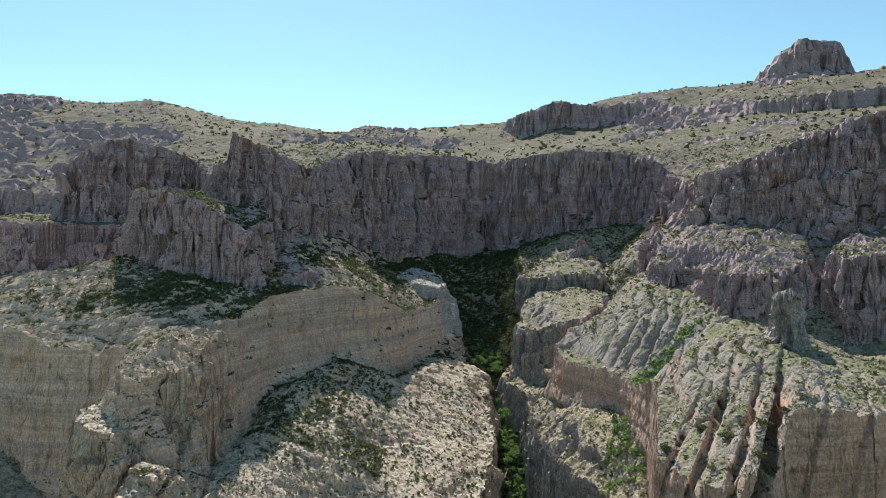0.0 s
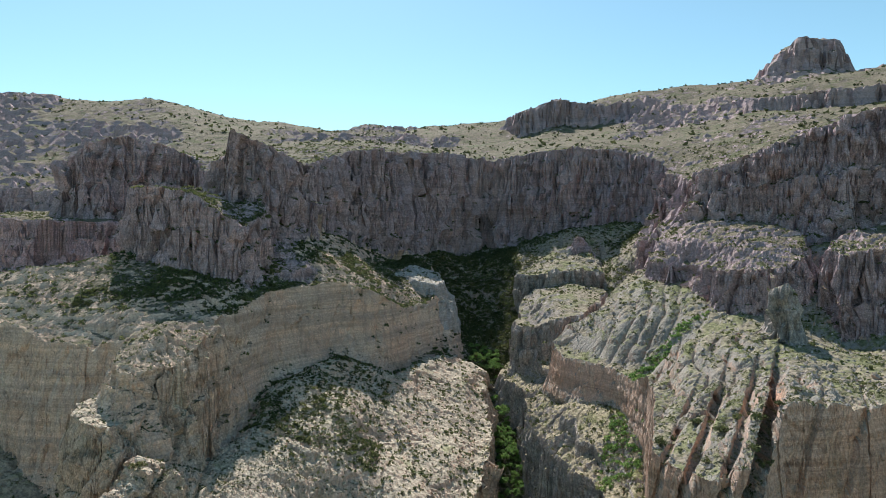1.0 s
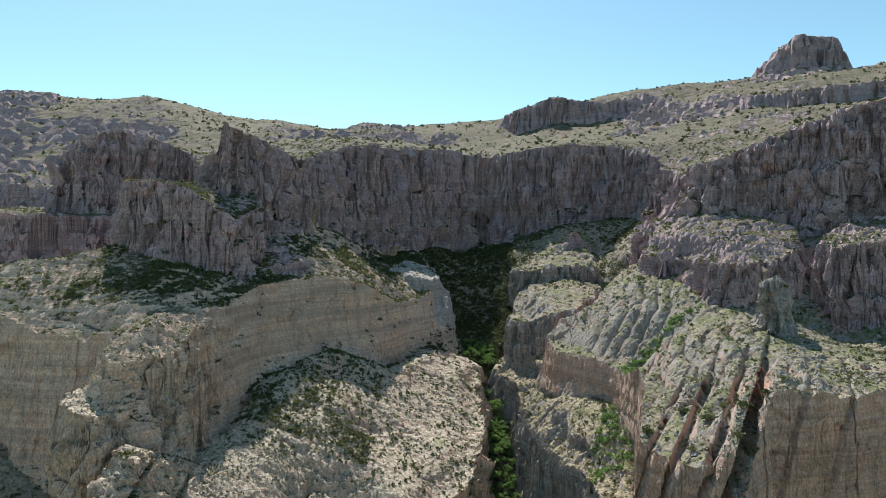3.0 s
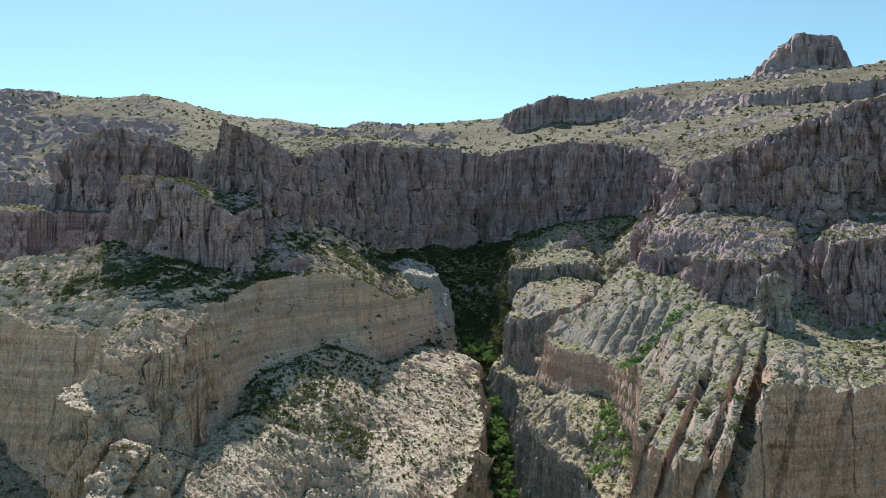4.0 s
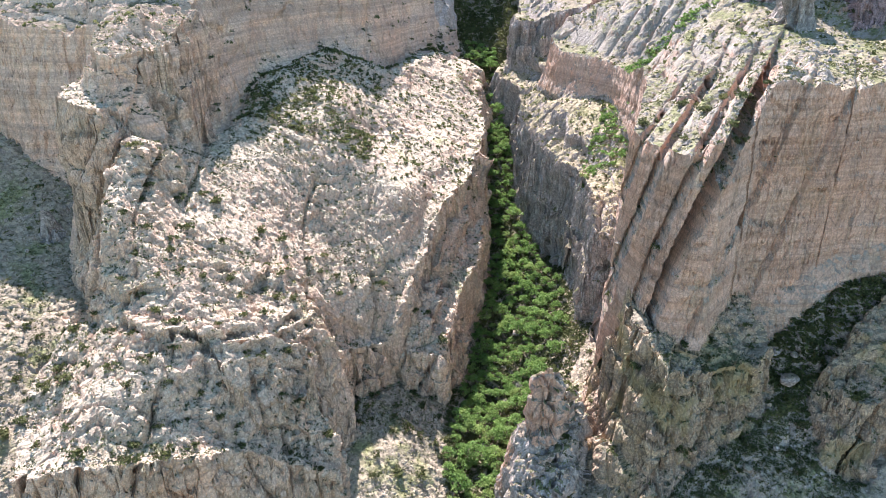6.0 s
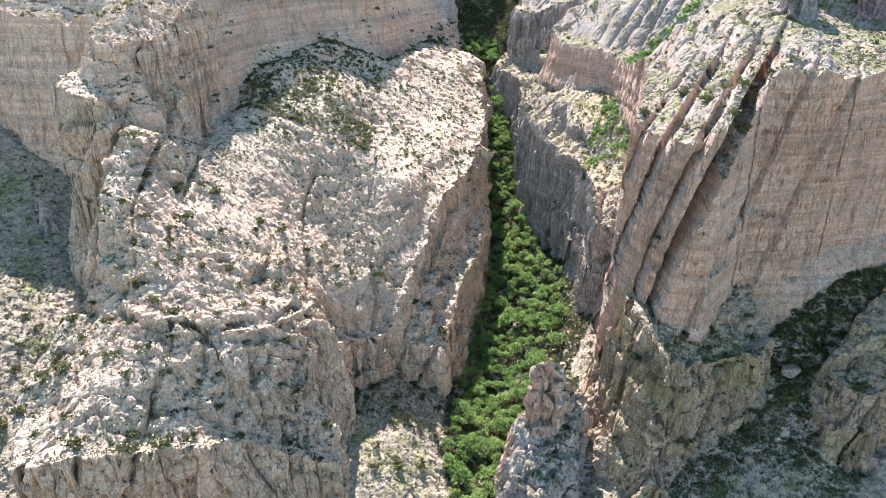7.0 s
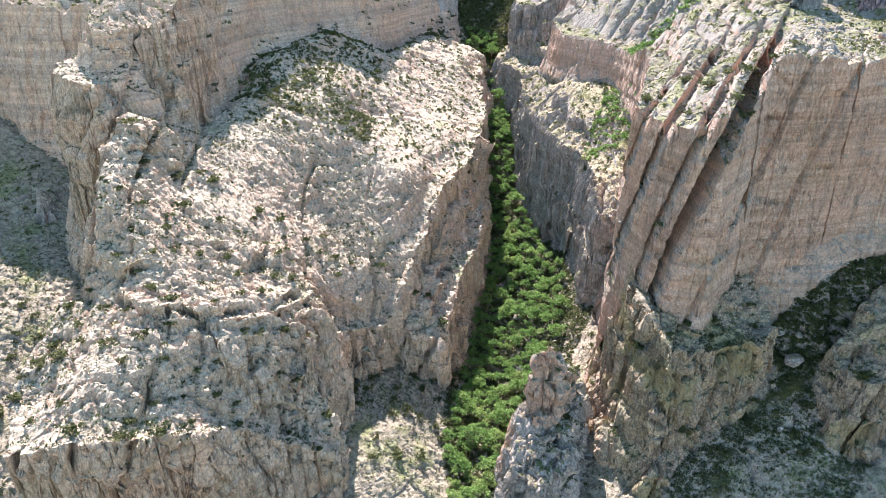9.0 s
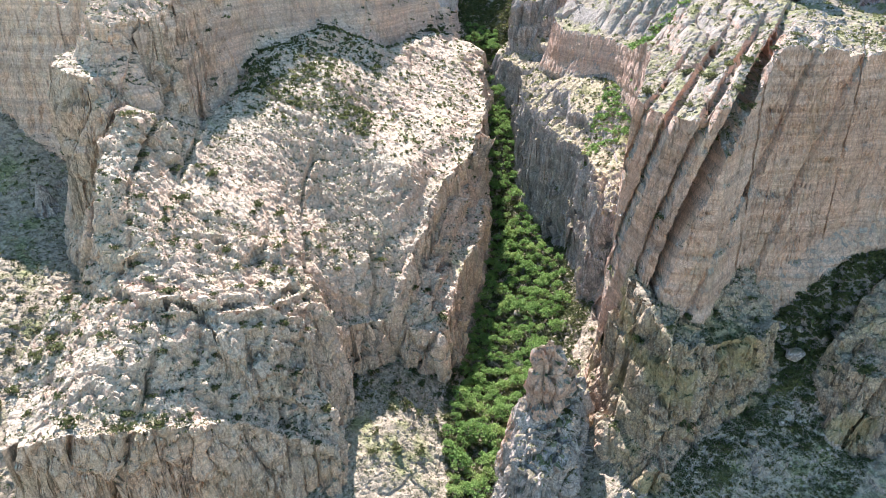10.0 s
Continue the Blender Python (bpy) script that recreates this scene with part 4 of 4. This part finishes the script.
# loose stones on the slopes
def stone_field(name, weight, count, low, high, mat, label):
    """Small angular stones, half sunk into the ground."""
    at = scatter(weight, count)
    radii = low + (high - low) * rng.random((count, 1, 1)) ** 3
    corner = np.array([(1, 0, 0), (0, 1, 0), (-1, 0, 0), (0, -1, 0), (0, 0, 0.9), (0, 0, -0.6)], float)
    p = np.broadcast_to(corner, (count, 6, 3)) * (0.6 + 0.7 * rng.random((count, 6, 3))) + 0.22 * rng.normal(size=(count, 6, 3))
    turn = 2 * math.pi * rng.random((count, 1))
    c, d = np.cos(turn), np.sin(turn)
    p = np.stack([c * p[..., 0] - d * p[..., 1], d * p[..., 0] + c * p[..., 1], p[..., 2]], -1) * radii + MID[at][:, None]
    face = np.array([(0, 1, 4), (1, 2, 4), (2, 3, 4), (3, 0, 4), (1, 0, 5), (2, 1, 5), (3, 2, 5), (0, 3, 5)])
    tri = (face[None] + 6 * np.arange(count)[:, None, None]).reshape(-1, 3)
    return tagged(part(name, p.reshape(-1, 3), tri, mat), label, "stones", kind="stuff")


ahead = IN_VIEW * (-MID[:, 2] / MID[:, 1] < 1.15) * (near < 480) * (near / 250.0) ** -2.0
sunny = np.isin(KIND, [NUMBER[k] for k in ("spur", "crown", "nose", "nose_step", "spur_step", "spire_foot")])
stone_field("loose_stones", ahead * sunny * ramp(UP, 0.3, 0.7), 8000, 0.2, 1.3, rock_spur, "angular tan stones strewn over the spur")
stone_field("loose_stones", ahead * np.isin(KIND, [NUMBER["block"], NUMBER["ledge"], NUMBER["knob"]]) * ramp(UP, 0.4, 0.8), 3500, 0.25, 1.4, rock_grey, "grey stones strewn over the rock ledges")
stone_field("loose_stones", ahead * (KIND == 0) * ramp(UP, 0.3, 0.7), 5000, 0.2, 1.2, floor_rock, "grey-brown scree stones on the canyon slopes")


# single shrubs on the nearest slopes
def make_shrub(radius, seed):
    r = np.random.default_rng(seed)
    root = new("shrub")
    stems = [tube([(0, 0, -0.2), (0.3 * math.cos(t), 0.3 * math.sin(t), 0.45), (0.75 * math.cos(t), 0.75 * math.sin(t), 0.8 + 0.3 * r.random())], [0.05, 0.035, 0.015], 4) for t in np.arange(5) * 1.26 + r.random()]
    p, t, base = [], [], 0
    for a, b in stems:
        p.append(a * radius), t.append(b + base)
        base += len(a)
    part("stem", np.concatenate(p), np.concatenate(t), bark, root)
    heads = np.array([(0.45 * radius * r.normal(), 0.45 * radius * r.normal(), radius * (0.25 + 0.35 * r.random())) for _ in range(7)])
    p, t = leaf_cloud(heads, radius * (0.38 + 0.25 * r.random(7)), 16, 0.34)
    part("foliage", p, t, leaf_shrub, root)
    return tagged(root, "bushy olive-green shrub rooted on the rocky slope", "shrub", "shrubs on the slope")


front = (near < 285) & (UP > 0.6) & (-MID[:, 2] / MID[:, 1] < 1.1) & IN_VIEW
spots = scatter(front * clump, 2500)
spots = spots[spaced(MID[spots][:, :2], 6.0)][:240]
SHRUBS = [make_shrub(1.0, k) for k in (11, 12, 13, 14, 15)]
for n, place in enumerate(spots):
    x, y, z = MID[place]
    m = pose(x, y, z, 0, 0, rng.random() * 360) @ Matrix.Scale(1.0 + 1.0 * rng.random(), 4)
    if n < len(SHRUBS):
        SHRUBS[n].matrix_basis = m
    else:
        copy_thing(SHRUBS[n % len(SHRUBS)], m)


# ---- boulders ----
def make_boulder(radius, seed, mat, label):
    """A block of rock with flattened faces, lying on the ground."""
    r = np.random.default_rng(seed)
    bm = bmesh.new()
    bmesh.ops.create_icosphere(bm, subdivisions=3, radius=1.0)
    cuts = [(Vector(r.normal(size=3)).normalized(), 0.55 + 0.35 * r.random()) for _ in range(9)]
    scale = Vector((1.0, 0.75 + 0.3 * r.random(), 0.65 + 0.3 * r.random()))
    for v in bm.verts:
        for way, far in cuts:
            over = v.co.dot(way) - far
            if over > 0:
                v.co -= way * over * 0.9
        v.co *= 1 + 0.06 * noise.noise(v.co * 3 + Vector((seed, 0, 0)))
        v.co = Vector((v.co.x * scale.x, v.co.y * scale.y, v.co.z * scale.z)) * radius
    me = bpy.data.meshes.new("boulder")
    bm.to_mesh(me)
    bm.free()
    me.materials.append(mat)
    return tagged(new("boulder", me), label, "boulder", "boulders in the canyon")


def on_land(x, y):
    """The height of the land's surface near a place."""
    close = np.argpartition((MID[:, 0] - x) ** 2 + (MID[:, 1] - y) ** 2, 6)[:6]
    return float(np.median(MID[close, 2]))


BOULDERS = [
    (152, 217, 3.4, rock_grey), (149, 226, 1.8, rock_grey), (156, 224, 1.6, rock_grey), (128, 190, 1.8, rock_ochre), (133, 186, 1.3, rock_grey), (141, 196, 1.2, rock_grey),
    (47, 276, 2.8, rock_grey), (52, 282, 2.2, rock_spur), (42, 270, 2.4, rock_grey), (56, 290, 1.8, rock_grey), (50, 312, 2.4, rock_grey), (36, 250, 2.0, rock_grey),
    (44, 244, 1.7, rock_spur), (60, 330, 1.6, rock_grey),
]
loose = scatter(((KIND == NUMBER["spur"]) | (KIND == NUMBER["crown"]) | (KIND == 0) | (KIND == NUMBER["block"])) * (near < 360) * (UP > 0.65) * IN_VIEW * (-MID[:, 2] / MID[:, 1] < 1.1), 1500)
loose = loose[spaced(MID[loose][:, :2], 9.0)][:70]
KIT = [make_boulder(1.0, 70 + k, m, f"loose {c} boulder on the slope") for k, (m, c) in enumerate(((rock_spur, "tan"), (rock_grey, "grey"), (rock_spur, "tan"), (rock_red, "reddish")))]
for number, place in enumerate(loose):
    x, y, z = MID[place]
    radius = 0.7 + 1.3 * rng.random() ** 2
    m = pose(x, y, z + 0.3 * radius, 0, 0, 70 * number) @ Matrix.Scale(radius, 4)
    if number < len(KIT):
        KIT[number].matrix_basis = m
    else:
        copy_thing(KIT[number % len(KIT)], m)
for number, (x, y, radius, mat) in enumerate(BOULDERS):
    tone = "grey" if mat is rock_grey else "tan"
    ob = make_boulder(1.25 * radius, 20 + number, mat, f"weathered {tone} boulder lying on the canyon slope")
    ob.matrix_world = pose(x, y, on_land(x, y) + 0.35 * radius, 0, 0, 40 * number)
print("objects", len(bpy.data.objects))
